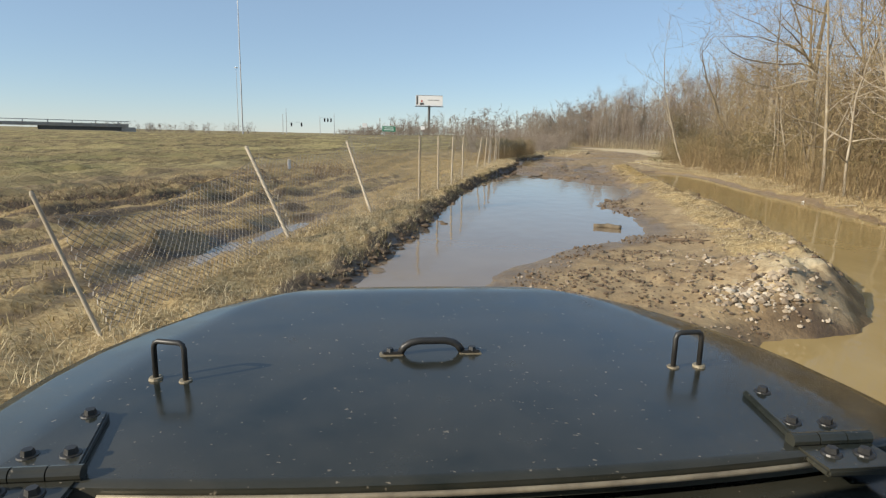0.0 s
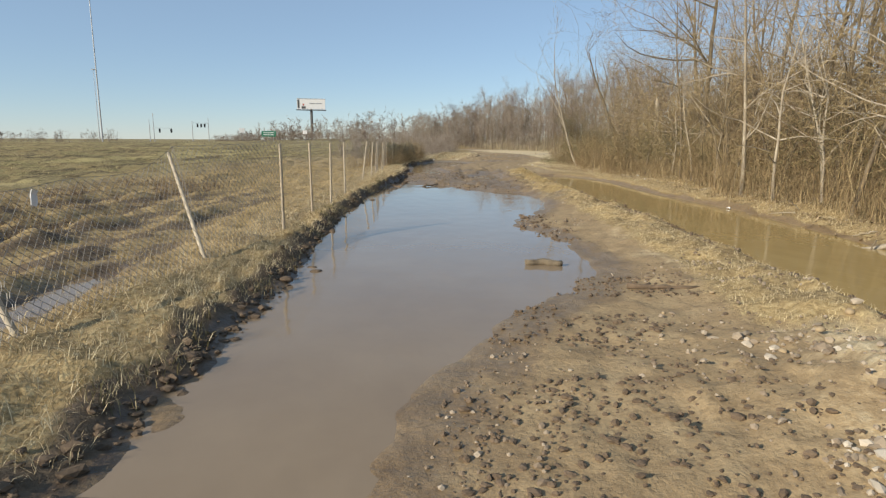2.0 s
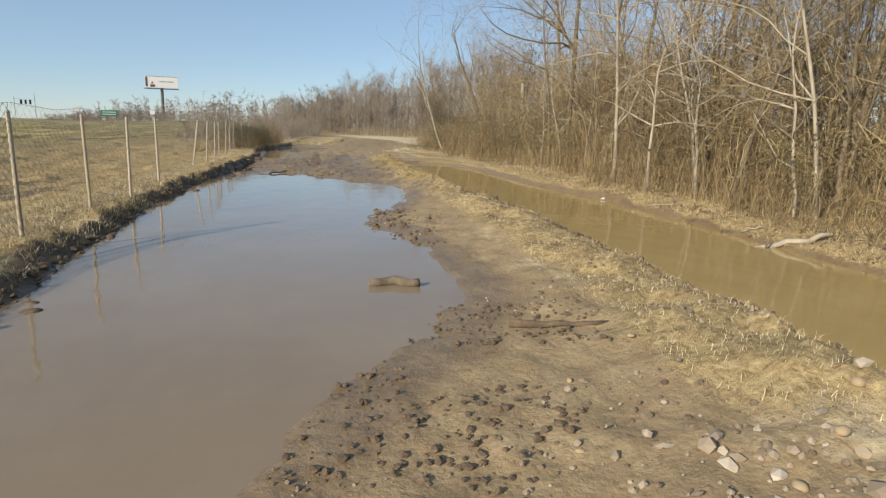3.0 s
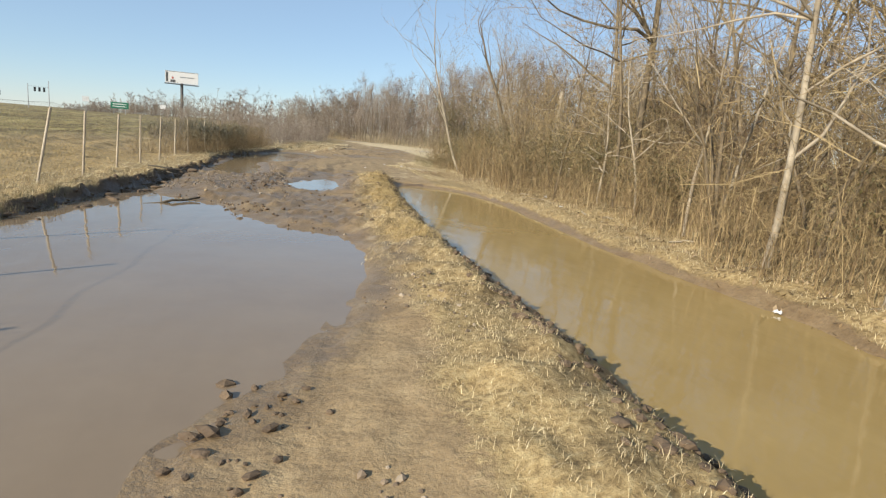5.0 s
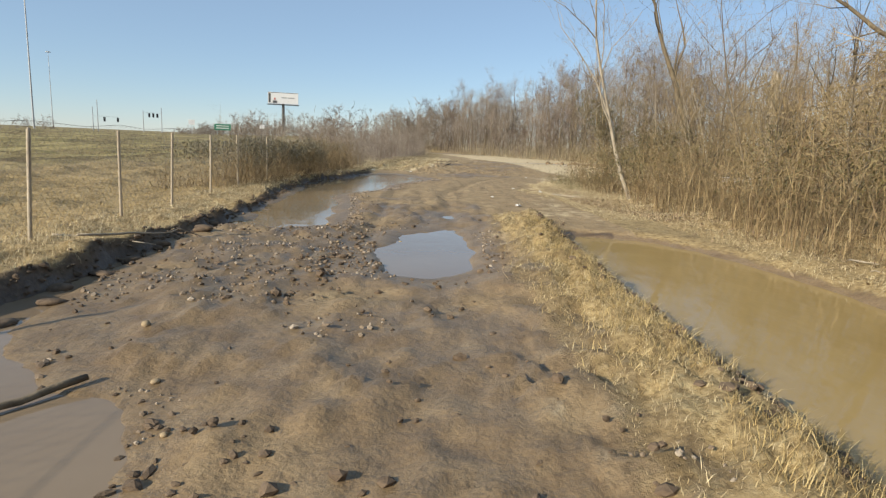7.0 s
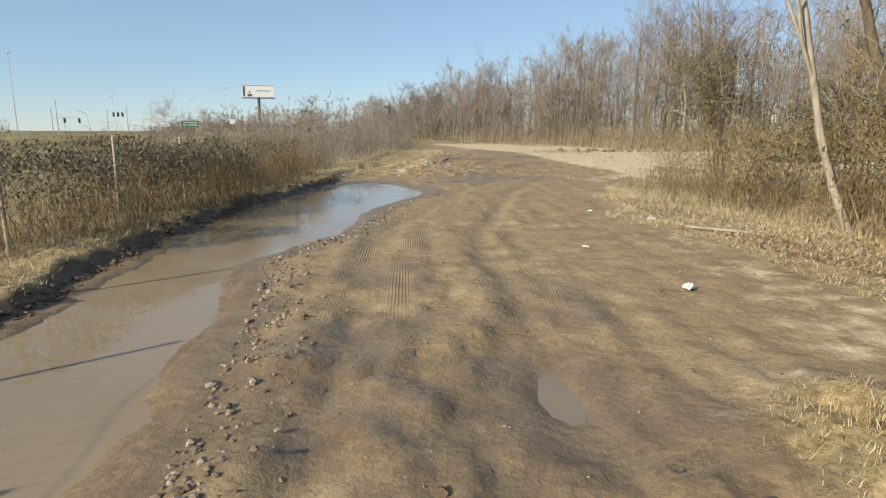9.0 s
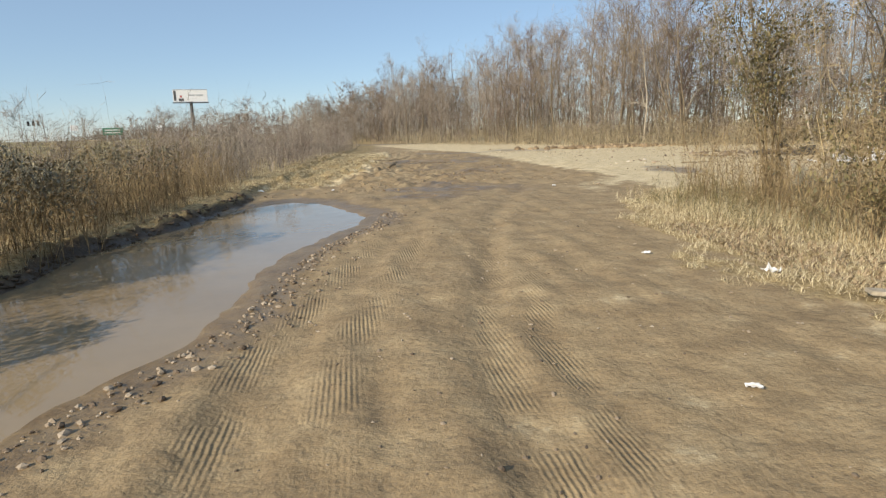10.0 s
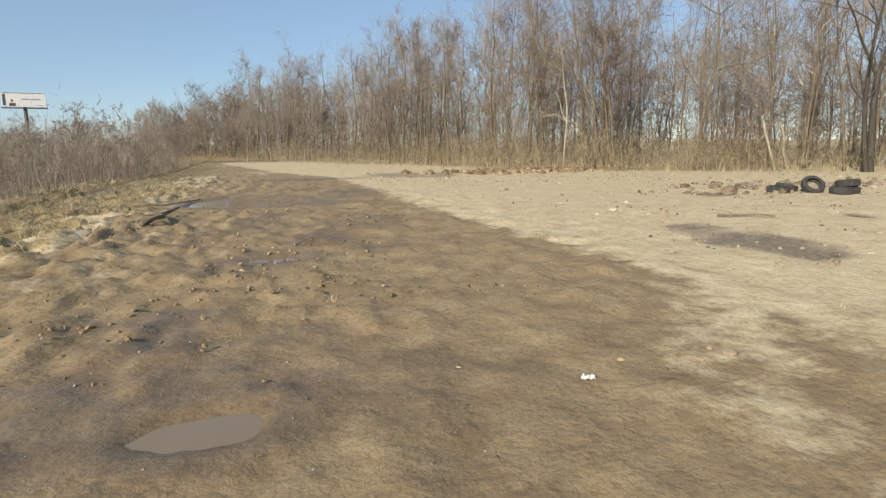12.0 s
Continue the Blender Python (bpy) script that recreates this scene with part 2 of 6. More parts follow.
def tubes(p0, p1, r0, r1, sides):
    """Tapered prisms for many segments at once: vertices, quads."""
    p0, p1, r0, r1 = (np.asarray(a, float) for a in (p0, p1, r0, r1))
    u, v = frames_of(p1 - p0)
    a = np.arange(sides) * 2 * np.pi / sides
    ring = np.cos(a)[None, :, None] * u[:, None] + np.sin(a)[None, :, None] * v[:, None]
    lo = p0[:, None] + ring * r0[:, None, None]
    hi = p1[:, None] + ring * r1[:, None, None]
    verts = np.concatenate([lo, hi], 1).reshape(-1, 3)
    i = np.arange(sides)
    quad = np.stack([i, (i + 1) % sides, (i + 1) % sides + sides, i + sides], 1)
    faces = (np.arange(len(p0))[:, None, None] * 2 * sides + quad[None]).reshape(-1, 4)
    return verts, faces


def ribbons(p0, p1, w0, w1, rng):
    """Flat blades for many segments at once, each turned at random."""
    u, v = frames_of(p1 - p0)
    a = rng.uniform(0, np.pi, len(p0))[:, None]
    s = np.cos(a) * u + np.sin(a) * v
    verts = np.stack([p0 - s * w0[:, None], p0 + s * w0[:, None], p1 + s * w1[:, None], p1 - s * w1[:, None]], 1).reshape(-1, 3)
    return verts, np.arange(len(verts)).reshape(-1, 4)


def spikes(p0, p1, w0, w1, rng):
    """Tapering single-faced twigs for many segments at once."""
    u, v = frames_of(p1 - p0)
    a = rng.uniform(0, np.pi, len(p0))[:, None]
    s = (np.cos(a) * u + np.sin(a) * v) * ((w0 + w1) * 0.8)[:, None]
    verts = np.stack([p0 - s, p0 + s, p1 + (p1 - p0) * 0.12], 1).reshape(-1, 3)
    return verts, np.arange(len(verts)).reshape(-1, 3)


def joined(pieces):
    """Several (vertices, quads) as one."""
    vs, fs, k = [], [], 0
    for v, f in pieces:
        vs.append(v)
        fs.append(f + k)
        k += len(v)
    return np.concatenate(vs), np.concatenate(fs)


def box(bm, x0, x1, y0, y1, z0, z1, m=Matrix.Identity(4), bevel=0.0):
    r = bmesh.ops.create_cube(bm, size=1)
    bmesh.ops.transform(bm, matrix=m @ Matrix.Translation(((x0 + x1) / 2, (y0 + y1) / 2, (z0 + z1) / 2)) @ Matrix.Diagonal((x1 - x0, y1 - y0, z1 - z0, 1)), verts=r["verts"])
    if bevel:
        edges = list({e for v in r["verts"] for e in v.link_edges})
        bmesh.ops.bevel(bm, geom=edges, offset=bevel, segments=2, affect='EDGES')
    return bm


def rod(bm, a, b, r0, r1=None, sides=10):
    a, b = Vector(a), Vector(b)
    r1 = r0 if r1 is None else r1
    res = bmesh.ops.create_cone(bm, cap_ends=True, segments=sides, radius1=r0, radius2=r1, depth=(b - a).length)
    bmesh.ops.transform(bm, matrix=Matrix.Translation((a + b) / 2) @ (b - a).to_track_quat("Z", "Y").to_matrix().to_4x4(), verts=res["verts"])
    return bm


def sweep(bm, pts, r, sides=10):
    """One unbroken bent tube through the points."""
    pts = [Vector(p) for p in pts]
    rings = []
    for k, p in enumerate(pts):
        d = (pts[min(k + 1, len(pts) - 1)] - pts[max(k - 1, 0)]).normalized()
        u = d.cross(Vector((0, 1, 0.01))).normalized() if abs(d.y) < 0.9 else d.cross(Vector((0, 0, 1))).normalized()
        v = d.cross(u)
        rings.append([bm.verts.new(p + (u * math.cos(2 * math.pi * a / sides) + v * math.sin(2 * math.pi * a / sides)) * r) for a in range(sides)])
    for A, B in zip(rings, rings[1:]):
        for a in range(sides):
            bm.faces.new((A[a], A[(a + 1) % sides], B[(a + 1) % sides], B[a])).smooth = True
    bm.faces.new(rings[0])
    bm.faces.new(rings[-1])
    bmesh.ops.recalc_face_normals(bm, faces=bm.faces)
    return bm


def lattice(x, y, seed):
    """Smooth value noise on arrays, about -1 to 1."""
    xi, yi = np.floor(x).astype(np.int64), np.floor(y).astype(np.int64)
    fx, fy = x - xi, y - yi
    fx, fy = fx * fx * (3 - 2 * fx), fy * fy * (3 - 2 * fy)

    def h(a, b):
        k = (a * 374761393 + b * 668265263 + seed * 974634437) & 0x7fffffff
        k = ((k ^ (k >> 13)) * 1274126177) & 0x7fffffff
        return ((k ^ (k >> 16)) & 0xffff) / 32767.5 - 1
    return (h(xi, yi) * (1 - fx) + h(xi + 1, yi) * fx) * (1 - fy) + (h(xi, yi + 1) * (1 - fx) + h(xi + 1, yi + 1) * fx) * fy


def fractal(x, y, seed, octaves=3):
    return sum(lattice(x * 2 ** i + 17 * i, y * 2 ** i - 9 * i, seed + i) / 2 ** i for i in range(octaves))


def step(a, b, v):
    t = np.clip((v - a) / (b - a), 0, 1)
    return t * t * (3 - 2 * t)


def inside(poly, x, y):
    """Signed distance to a closed outline, positive inside."""
    best = np.full(x.shape, 1e9)
    odd = np.zeros(x.shape, bool)
    for (ax, ay), (bx, by) in zip(poly, poly[1:] + poly[:1]):
        t = np.clip(((x - ax) * (bx - ax) + (y - ay) * (by - ay)) / ((bx - ax) ** 2 + (by - ay) ** 2), 0, 1)
        best = np.minimum(best, np.hypot(x - ax - t * (bx - ax), y - ay - t * (by - ay)))
        if ay != by:
            odd ^= ((ay > y) != (by > y)) & (x < (bx - ax) * (y - ay) / (by - ay) + ax)
    return np.where(odd, best, -best)


# ---- the lie of the land ----
# outlines of the standing water
POOL_LONG = [(-2.0, 3.0), (-2.05, 9.0), (-2.0, 12.0), (-2.2, 15.0), (-2.45, 19.0), (-2.4, 23.5), (-2.15, 26.0), (-2.1, 29.6), (-2.15, 32.6), (-1.85, 33.3), (-1.5, 31.4),
             (-1.0, 29.7), (-0.4, 28.9), (0.35, 28.7), (1.0, 26.9), (1.8, 25.7), (2.8, 25.4), (3.35, 24.6), (3.3, 22.3), (2.9, 20.8), (1.75, 18.4),
             (1.6, 17.2), (2.2, 15.5), (2.35, 14.0), (2.1, 12.6), (1.4, 11.3), (0.9, 10.6), (0.3, 9.0), (-0.1, 7.8), (-0.5, 5.5), (-1.0, 3.2)]
POOL_ROUND = [(1.15, 33.9), (1.5, 32.6), (2.2, 32.1), (2.95, 33.0), (3.2, 35.4), (2.7, 36.9), (2.1, 37.2), (1.3, 36.2)]
POOL_SMALL = [(2.2, 38.9), (2.5, 38.5), (2.9, 38.6), (3.0, 39.3), (2.8, 39.8), (2.4, 39.7)]
POOL_HEDGE = [(-1.9, 36.1), (-2.05, 40.0), (-2.3, 44.9), (-2.35, 47.2), (-2.0, 51.0), (-1.1, 54.0), (-0.5, 55.6), (0.2, 56.2), (1.1, 55.8), (1.9, 54.2),
              (2.3, 52.7), (2.1, 51.5), (1.3, 49.6), (0.95, 48.1), (0.7, 45.9), (0.0, 44.6), (-0.4, 43.3), (0.05, 41.0), (0.5, 36.9), (-0.5, 35.9)]
POOL_FAR = [(4.1, 71.9), (5.2, 71.0), (6.8, 70.7), (7.4, 72.0), (7.3, 73.8), (5.2, 74.8), (4.2, 73.5)]
DITCH = [(1.5, -8.0), (1.6, 5.4), (2.2, 6.7), (2.75, 7.25), (3.5, 7.95), (3.95, 8.9), (4.35, 10.1), (4.62, 12.0), (4.9, 16.0), (4.75, 20.0), (4.5, 25.0), (4.45, 29.0), (4.5, 33.0), (4.7, 36.2),
         (5.2, 37.2), (6.4, 36.9), (7.2, 35.8), (7.75, 33.0), (7.8, 28.0), (7.9, 25.0), (8.25, 21.0), (8.05, 16.0), (7.7, 11.0), (7.6, -8.0)]
POOL_FIELD = [(-4.55, 6.2), (-4.25, 8.0), (-4.25, 11.5), (-4.6, 12.6), (-4.75, 10.5), (-4.8, 8.0)]
SPOTS = [[(cx + rx * math.cos(a) * (1 + 0.15 * math.sin(3 * a + cx)), cy + ry * math.sin(a)) for a in (k * math.pi / 6 for k in range(12))] for cx, cy, rx, ry in ((3.6, 55.9, 0.36, 0.22), (4.9, 57.3, 0.42, 0.24), (3.4, 57.9, 0.3, 0.2), (5.75, 62.9, 0.45, 0.25))]
POOLS = SPOTS + [POOL_FIELD, POOL_LONG, POOL_ROUND, POOL_SMALL, POOL_HEDGE, POOL_FAR]
SHORE_Y = [-10, 3, 9, 12, 15, 19, 24, 28, 31.5, 34, 36, 40, 45, 50, 53, 56, 60, 66, 80, 100, 200]
SHORE_X = [-2.2, -2.1, -2.0, -2.0, -2.2, -2.45, -2.4, -2.1, -1.9, -1.9, -1.9, -2.05, -2.35, -2.1, -1.4, -0.9, -0.6, -0.2, 1.0, 2.5, 6.0]
BERM_Y = [6.9, 9, 12, 16, 20, 24, 27, 31, 35, 38.5]
BERM_X = [2.9, 3.55, 3.9, 4.15, 4.15, 4.0, 3.95, 3.95, 4.15, 4.3]
# the pale gravel of the clearing
CLEARING = [(4.6, 39.0), (6.5, 38.5), (6.8, 47.0), (6.3, 52.0), (10.2, 57.5), (14, 56), (24, 54), (44, 56), (60, 66), (34, 79), (25, 86), (19, 101), (8, 124), (4, 118), (8, 92), (11.6, 80), (12.5, 70), (12.2, 62.5), (10.8, 60.2), (8.4, 57), (6.9, 52), (5.6, 45)]


def relief(x, y):
    """Height of the ground, and the masks of its covers."""
    n1, n2, n3 = fractal(x * 0.9, y * 0.9, 3), fractal(x * 3.1, y * 3.1, 11, 3), fractal(x * 0.12, y * 0.12, 23, 2)
    shore = np.interp(y, SHORE_Y, SHORE_X) + 0.16 * lattice(x * 0 + 5.0, y * 1.3, 31) + 0.08 * lattice(x * 0 + 2.0, y * 3.7, 37)
    left = shore - x                                  # metres beyond the left shore
    ditch = inside(DITCH, x, y) + 0.12 * n1
    pools = [inside(p, x, y) for p in POOLS]
    field_pool = inside(POOL_FIELD, x, y)
    pool = np.max(pools, 0) + 0.20 * n1 + 0.10 * n2
    n4 = fractal(x * 6.3, y * 6.3, 53, 3)
    clods = np.maximum(n4 + 0.15, 0)
    z = 0.045 + 0.008 * n4 + 0.014 * n1 + 0.010 * n2 + 0.03 * n3
    z = z - 0.05 * step(-0.9, 0.0, pool) - 0.22 * step(0, 0.9, pool)
    # churned mud between the puddles
    z = z + step(23, 26, y) * (1 - step(39, 44, y)) * step(-0.1, 0.3, -left) * (1 - step(3.0, 3.6, x)) * step(0.08, 0.45, -pool) * (0.050 * np.maximum(fractal(x * 1.6, y * 1.6, 83, 3), -0.2) + 0.045 * clods)
    # wheel ruts along the track
    for off in (-0.75, 0.75):
        lane = np.interp(y, [-10, 6, 12, 20, 30, 45, 52, 60, 80, 110], [0.4, 0.3, 2.2, 2.2, 1.7, 2.0, 3.8, 7.0, 10.5, 12]) + off
        z = z - 0.035 * np.exp(-((x - lane) / 0.22) ** 2) * step(30, 36, y) * (1 - step(58, 75, y))
    z = z + 0.016 * fractal(x * 3.6, y * 0.45, 87, 3) * step(37, 40, y) * (1 - step(58, 66, y)) * step(0.1, 0.5, -pool)
    # bank with the fence, then the wet strip and the field that climbs to the highway
    ramp = np.clip((left + 0.05 * n2) / np.interp(y, [0, 22, 27, 36, 40], [0.50, 0.45, 0.16, 0.16, 0.28]), 0, 1)
    ramp = ramp * ramp * (3 - 2 * ramp)
    tall = np.interp(y, [-10, 8, 14, 24, 31, 34, 37, 40, 55, 58, 62, 200], [0.10, 0.11, 0.14, 0.16, 0.22, 0.22, 0.15, 0.14, 0.16, 0.14, 0.10, 0.08])
    z = z * (1 - ramp) + ramp * (tall + 0.05 * n2 + 0.03 * n1 + 0.045 * n4 * (1 - step(0.4, 1.4, left)) + 0.02 * np.exp(-((left - 0.28) / 0.16) ** 2)) - 0.04 * np.exp(-((left + 0.12) / 0.16) ** 2) * (y < 58)
    far = step(1.4, 3.0, left)
    climb = np.maximum(-x - 8.0, 0)
    ruts = 0.12 * np.sin((x + 0.12 * y) * 4.6 + 1.6 * n3) * (0.9 + 0.2 * n1) * step(1.8, 3.0, left) * (1 - step(8, 13, left)) * (1 - 0.75 * step(16, 26, y))
    z = z - far * (tall - 0.03) + ruts + 1.18 * (1 - np.exp(-climb / 18.0)) - 3.0 * step(60, 170, -x) + far * (0.05 * n1 + (0.055 * fractal(x * 1.7 + 0.2 * y, y * 0.20, 71, 3) + 0.045 * fractal(x * 4.0 + 0.5 * y, y * 0.9, 73, 3)) * (1 - step(12, 26, left)) * (1 - 0.6 * step(16, 26, y)))
    z = z + far * 0.10 * fractal(x * 0.25 + 3, y * 0.06, 41, 2) * step(8, 20, left)
    # berm of dry earth between track and ditch
    bx = np.interp(y, BERM_Y, BERM_X)
    over = (x - bx) / np.where(x > bx, 0.5, 0.85)
    along = step(6.9, 7.35, y) * (1 - step(38.0, 40.0, y))
    berm = np.exp(-over ** 2) * along
    z = z + berm * (np.interp(y, [7, 9, 13], [0.26, 0.26, 0.20]) + 0.05 * n2 + 0.05 * n1 + np.interp(y, [10, 22, 26], [0.02, 0.03, 0.07]) * n4)
    # washed-out nose of the berm, cut off steeply towards the camera's start
    nose = np.exp(-((x - 2.75) / 0.85) ** 2 - (np.maximum(y - 8.1, 0) / 1.1) ** 2) * step(7.35, 7.75, y + 0.12 * n1 + 0.10 * n2)
    z = z + nose * (0.12 + 0.05 * n4)
    z = z + 0.025 * clods * step(0.2, 1.0, x) * (1 - step(9.0, 12.5, y)) * step(6.6, 7.2, y) * (1 - step(3.0, 3.8, x))
    z = z - 0.40 * step(-0.45, 0.9, ditch)
    # far bank of the ditch and the wood floor
    right = step(7.3, 9.6, x) * (1 - step(40, 48, y))
    z = z + right * (0.10 + 0.07 * n1 + 0.03 * n2 + 0.035 * n4)
    wood = step(9, 16, x) * (1 - step(46, 54, y))
    z = z + 0.25 * wood
    clear = inside(CLEARING, x, y)
    hummock = step(60, 64, y) * (1 - step(82, 95, y)) * step(0, 2.0, x + 2) * (1 - step(2.4, 4.2, x - (y - 60) * 0.05))
    across = 0.95 * x - 0.30 * y
    brink = np.interp(y, [57, 60, 64, 68, 72, 82, 95], [-0.3, 1.5, 2.4, 3.0, 3.8, 4.8, 5.0]) - x + 0.4 * n1
    rim = step(57, 60, y) * (1 - step(82, 95, y))
    z = z + hummock * (0.08 + 0.030 * fractal(x * 1.1, y * 2.2, 61, 3) + 0.035 * fractal(across * 3.0, (0.3 * x + 0.95 * y) * 0.45, 67, 3) + 0.03 * n4)
    churn = step(56, 60, y) * (1 - step(84, 96, y)) * step(-0.5, 1.5, x + 1) * (1 - step(-1.5, 0.5, clear))
    z = z + churn * (0.030 * n2 + 0.032 * n4 + 0.018 * fractal(x * 3.0, y * 2.0, 63, 3) + 0.028 * np.sin((x - 0.35 * y) * 6.5 + 2.8 * n1 + 1.5 * n2) * step(1.0, 2.5, np.interp(y, [56, 60, 80], [4.5, 6.6, 9.5]) - x))
    # the woods stand on slightly rising ground, added to block the low sky between trunks
    back = np.clip(-clear, 0, 60) * step(62, 74, y) * step(0, 12, x + 6)
    z = z + 0.8 * step(8, 45, back) + 2.0 * step(20, 42, x) * (1 - step(52, 62, y)) + 1.2 * step(190, 330, y + 0.5 * x) * step(-170, -60, x)
    # covers
    grass = np.maximum.reduce([step(-0.05, 0.12, -ditch) * (x > 6.4) * (y < 50), step(0.0, 0.3, left) * (1 - step(6, 12, left)), np.clip(berm * 1.7 - 0.2 + 0.25 * n1, 0, 1) * step(8.4, 10.5, y),
                               step(8.3, 9.0, x) * (1 - step(49, 54, y)), step(-0.4, 0.6, x + 0.55 * n1 + 0.3 * n2 - np.interp(y, [0, 38, 41, 43, 45, 48, 50, 52.5, 56, 59, 61], [99, 99, 7.1, 6.5, 6.1, 6.1, 6.6, 7.5, 9.0, 10.8, 99])) * (1 - 0.7 * step(52.5, 56, y)) * (1 - step(57.5, 60, y)),
                               rim * step(0.3, 1.1, brink + 0.4 * n2) * step(-0.6, 0.1, n1 + 0.3 * n2)])
    verge = np.exp(-((left + 0.7) / 1.1) ** 2) * step(57, 63, y)
    grass = np.maximum(grass, verge)
    field = step(7, 13, left)
    sand = np.maximum(step(-0.8, 1.0, clear + 0.4 * n1) * (1 - 0.55 * (1 - step(53, 57, y))), 0.16 * step(37.0, 41.0, y) * (1 - step(45, 50, y)) * step(0.3, 1.6, x - 1.0))
    sand = np.maximum(sand, 0.5 * np.clip(berm * 1.4, 0, 1))
    middle = np.interp(y, [36, 45, 52, 60, 75, 110], [1.7, 2.1, 3.6, 6.2, 9.0, 12])
    sand = np.maximum(sand, 0.25 * step(57, 62, y) * step(2.0, 3.4, middle - x))
    sand = np.maximum(sand, 0.85 * step(52, 54.5, y) * step(0, 1.2, x - np.interp(y, [52, 56, 60], [8.2, 9.2, 9.6])))
    sand = np.maximum(sand, 0.7 * rim * step(-0.1, 0.5, brink))
    sand = np.clip(sand + 0.25 * n3 * step(50, 58, y), 0, 1)
    wet = np.clip(1 - np.minimum(-pool / 0.9, -ditch / np.where(x > 6, 0.15, 0.3)), 0, 1)
    wet = np.maximum(wet, np.clip(0.9 * step(24, 27, y) * (1 - step(38, 46, y)) * (x < 3.6) * (left < 0) + 0.35 * n1, 0, 1) * 0.9 * (left < 0))
    wet = np.maximum(wet, np.clip(0.50 + 0.45 * n1, 0, 0.85) * step(53, 56, y) * (1 - step(74, 84, y)) * np.exp(-((x - middle + 0.6) / 3.0) ** 2))
    wet = wet * (1 - step(0.02, 0.16, left) * (left < 1.2))
    for cx, cy, rx, ry in ((13.6, 61.4, 1.0, 2.0), (14.6, 85.0, 2.6, 3.4), (9.0, 84.0, 4.0, 0.8), (7.0, 122.0, 9.0, 4.0), (19.6, 68.4, 0.9, 0.5)):
        e = ((x - cx) / rx) ** 2 + ((y - cy) / ry) ** 2 + 0.5 * n1
        wet = np.maximum(wet, 0.85 * (1 - step(0.5, 1.2, e)))
    bare = np.exp(-((left - np.interp(y, [22, 27], [0.16, 0.06])) / np.interp(y, [22, 27], [0.26, 0.14])) ** 2) * (1 - step(56, 59, y))
    bare = np.maximum(bare, 0.8 * np.exp(-((ditch + 0.05) / 0.14) ** 2) * (x < 6) * step(22, 25, y) * step(0.1, 0.6, n1 + 0.4))
    bare = np.maximum(bare, 0.75 * np.exp(-((y - 7.15 - 0.1 * n1) / 0.22) ** 2) * np.exp(-((x - 3.1) / 0.8) ** 2))
    bare = np.maximum(bare, 0.6 * step(0.30, 0.85, -ruts / 0.12 + 0.5 * n2))
    e = ((x - 13.6) / 0.95) ** 2 + ((y - 61.4) / 1.9) ** 2 + 0.7 * n1 + 0.4 * n2
    bare = np.maximum(bare, 0.52 * (1 - step(0.3, 1.2, e)))
    # rut across the gravel, its shadow line painted dark into the soil colour
    rut = x - np.interp(y, [58, 60, 61.5, 63.3, 65, 67], [17.4, 17.8, 18.0, 18.6, 19.2, 20.4]) + 0.12 * n1
    along = step(58, 60, y) * (1 - step(64.8, 66, y))
    bare = np.maximum(bare, 0.75 * np.exp(-(rut / 0.16) ** 2) * along)
    z = z + along * (0.07 * np.exp(-((rut + 0.32) / 0.22) ** 2) - 0.08 * np.exp(-(rut / 0.16) ** 2))
    # wet dark furrows of the field along the fence
    furrow = step(-0.35, 0.45, np.sin(left * 5.6 + 0.5 * y + 1.8 * n1 + 1.2 * n2) + 0.6 * n2) * step(1.5, 2.6, left) * (1 - step(7.5, 11, left)) * (1 - step(20, 32, y))
    bare = np.maximum(bare, 0.9 * furrow)
    z = z - 0.05 * furrow
    track = np.zeros(x.shape)
    for off in (-1.05, -0.4, 0.75, 1.15):
        lane = np.interp(y, [36, 45, 52, 60], [1.7, 2.1, 3.8, 7.0]) + off
        track = np.maximum(track, np.exp(-((x - lane) / 0.14) ** 4) * step(40, 42, y) * (1 - step(48, 51, y)))
    z = z - 0.012 * track
    z = np.where((left > 1.2) & (field_pool > -0.3), np.minimum(z, 0.02 - 0.14 * step(-0.25, 0.1, field_pool + 0.1 * n1)), z)
    far = inside(POOL_FAR, x, y) + 0.25 * n1
    z = np.where(far > -1.4, z + (0.045 - z) * step(-1.4, -0.3, far), z) - 0.16 * step(-0.12, 0.25, far)
    spot = np.max([inside(p, x, y) for p in SPOTS], 0)
    z = np.where(spot > -0.5, np.where(spot > -0.4, 0.03 + 0.012 * n2, z) - 0.09 * step(-0.10, 0.10, spot + 0.05 * n2), z)
    dry = (np.minimum(-pool, -ditch) > 0.22) & (far < -0.12)
    z = np.where(dry, np.maximum(z, 0.012 + 0.01 * n2 + 0.006 * n4), z)
    return z, dict(grass=grass, field=field, sand=sand, wet=wet, bare=bare, track=track)


def height(x, y):
    x, y = np.atleast_1d(np.asarray(x, float)), np.atleast_1d(np.asarray(y, float))
    return relief(x, y)[0]


def axis_of(places, cells):
    """Grid lines: close where the camera passes, widening to the horizon."""
    out = [places[0]]
    while out[-1] < places[-1]:
        out.append(out[-1] + float(np.interp(out[-1], places, cells)))
    return np.array(out)


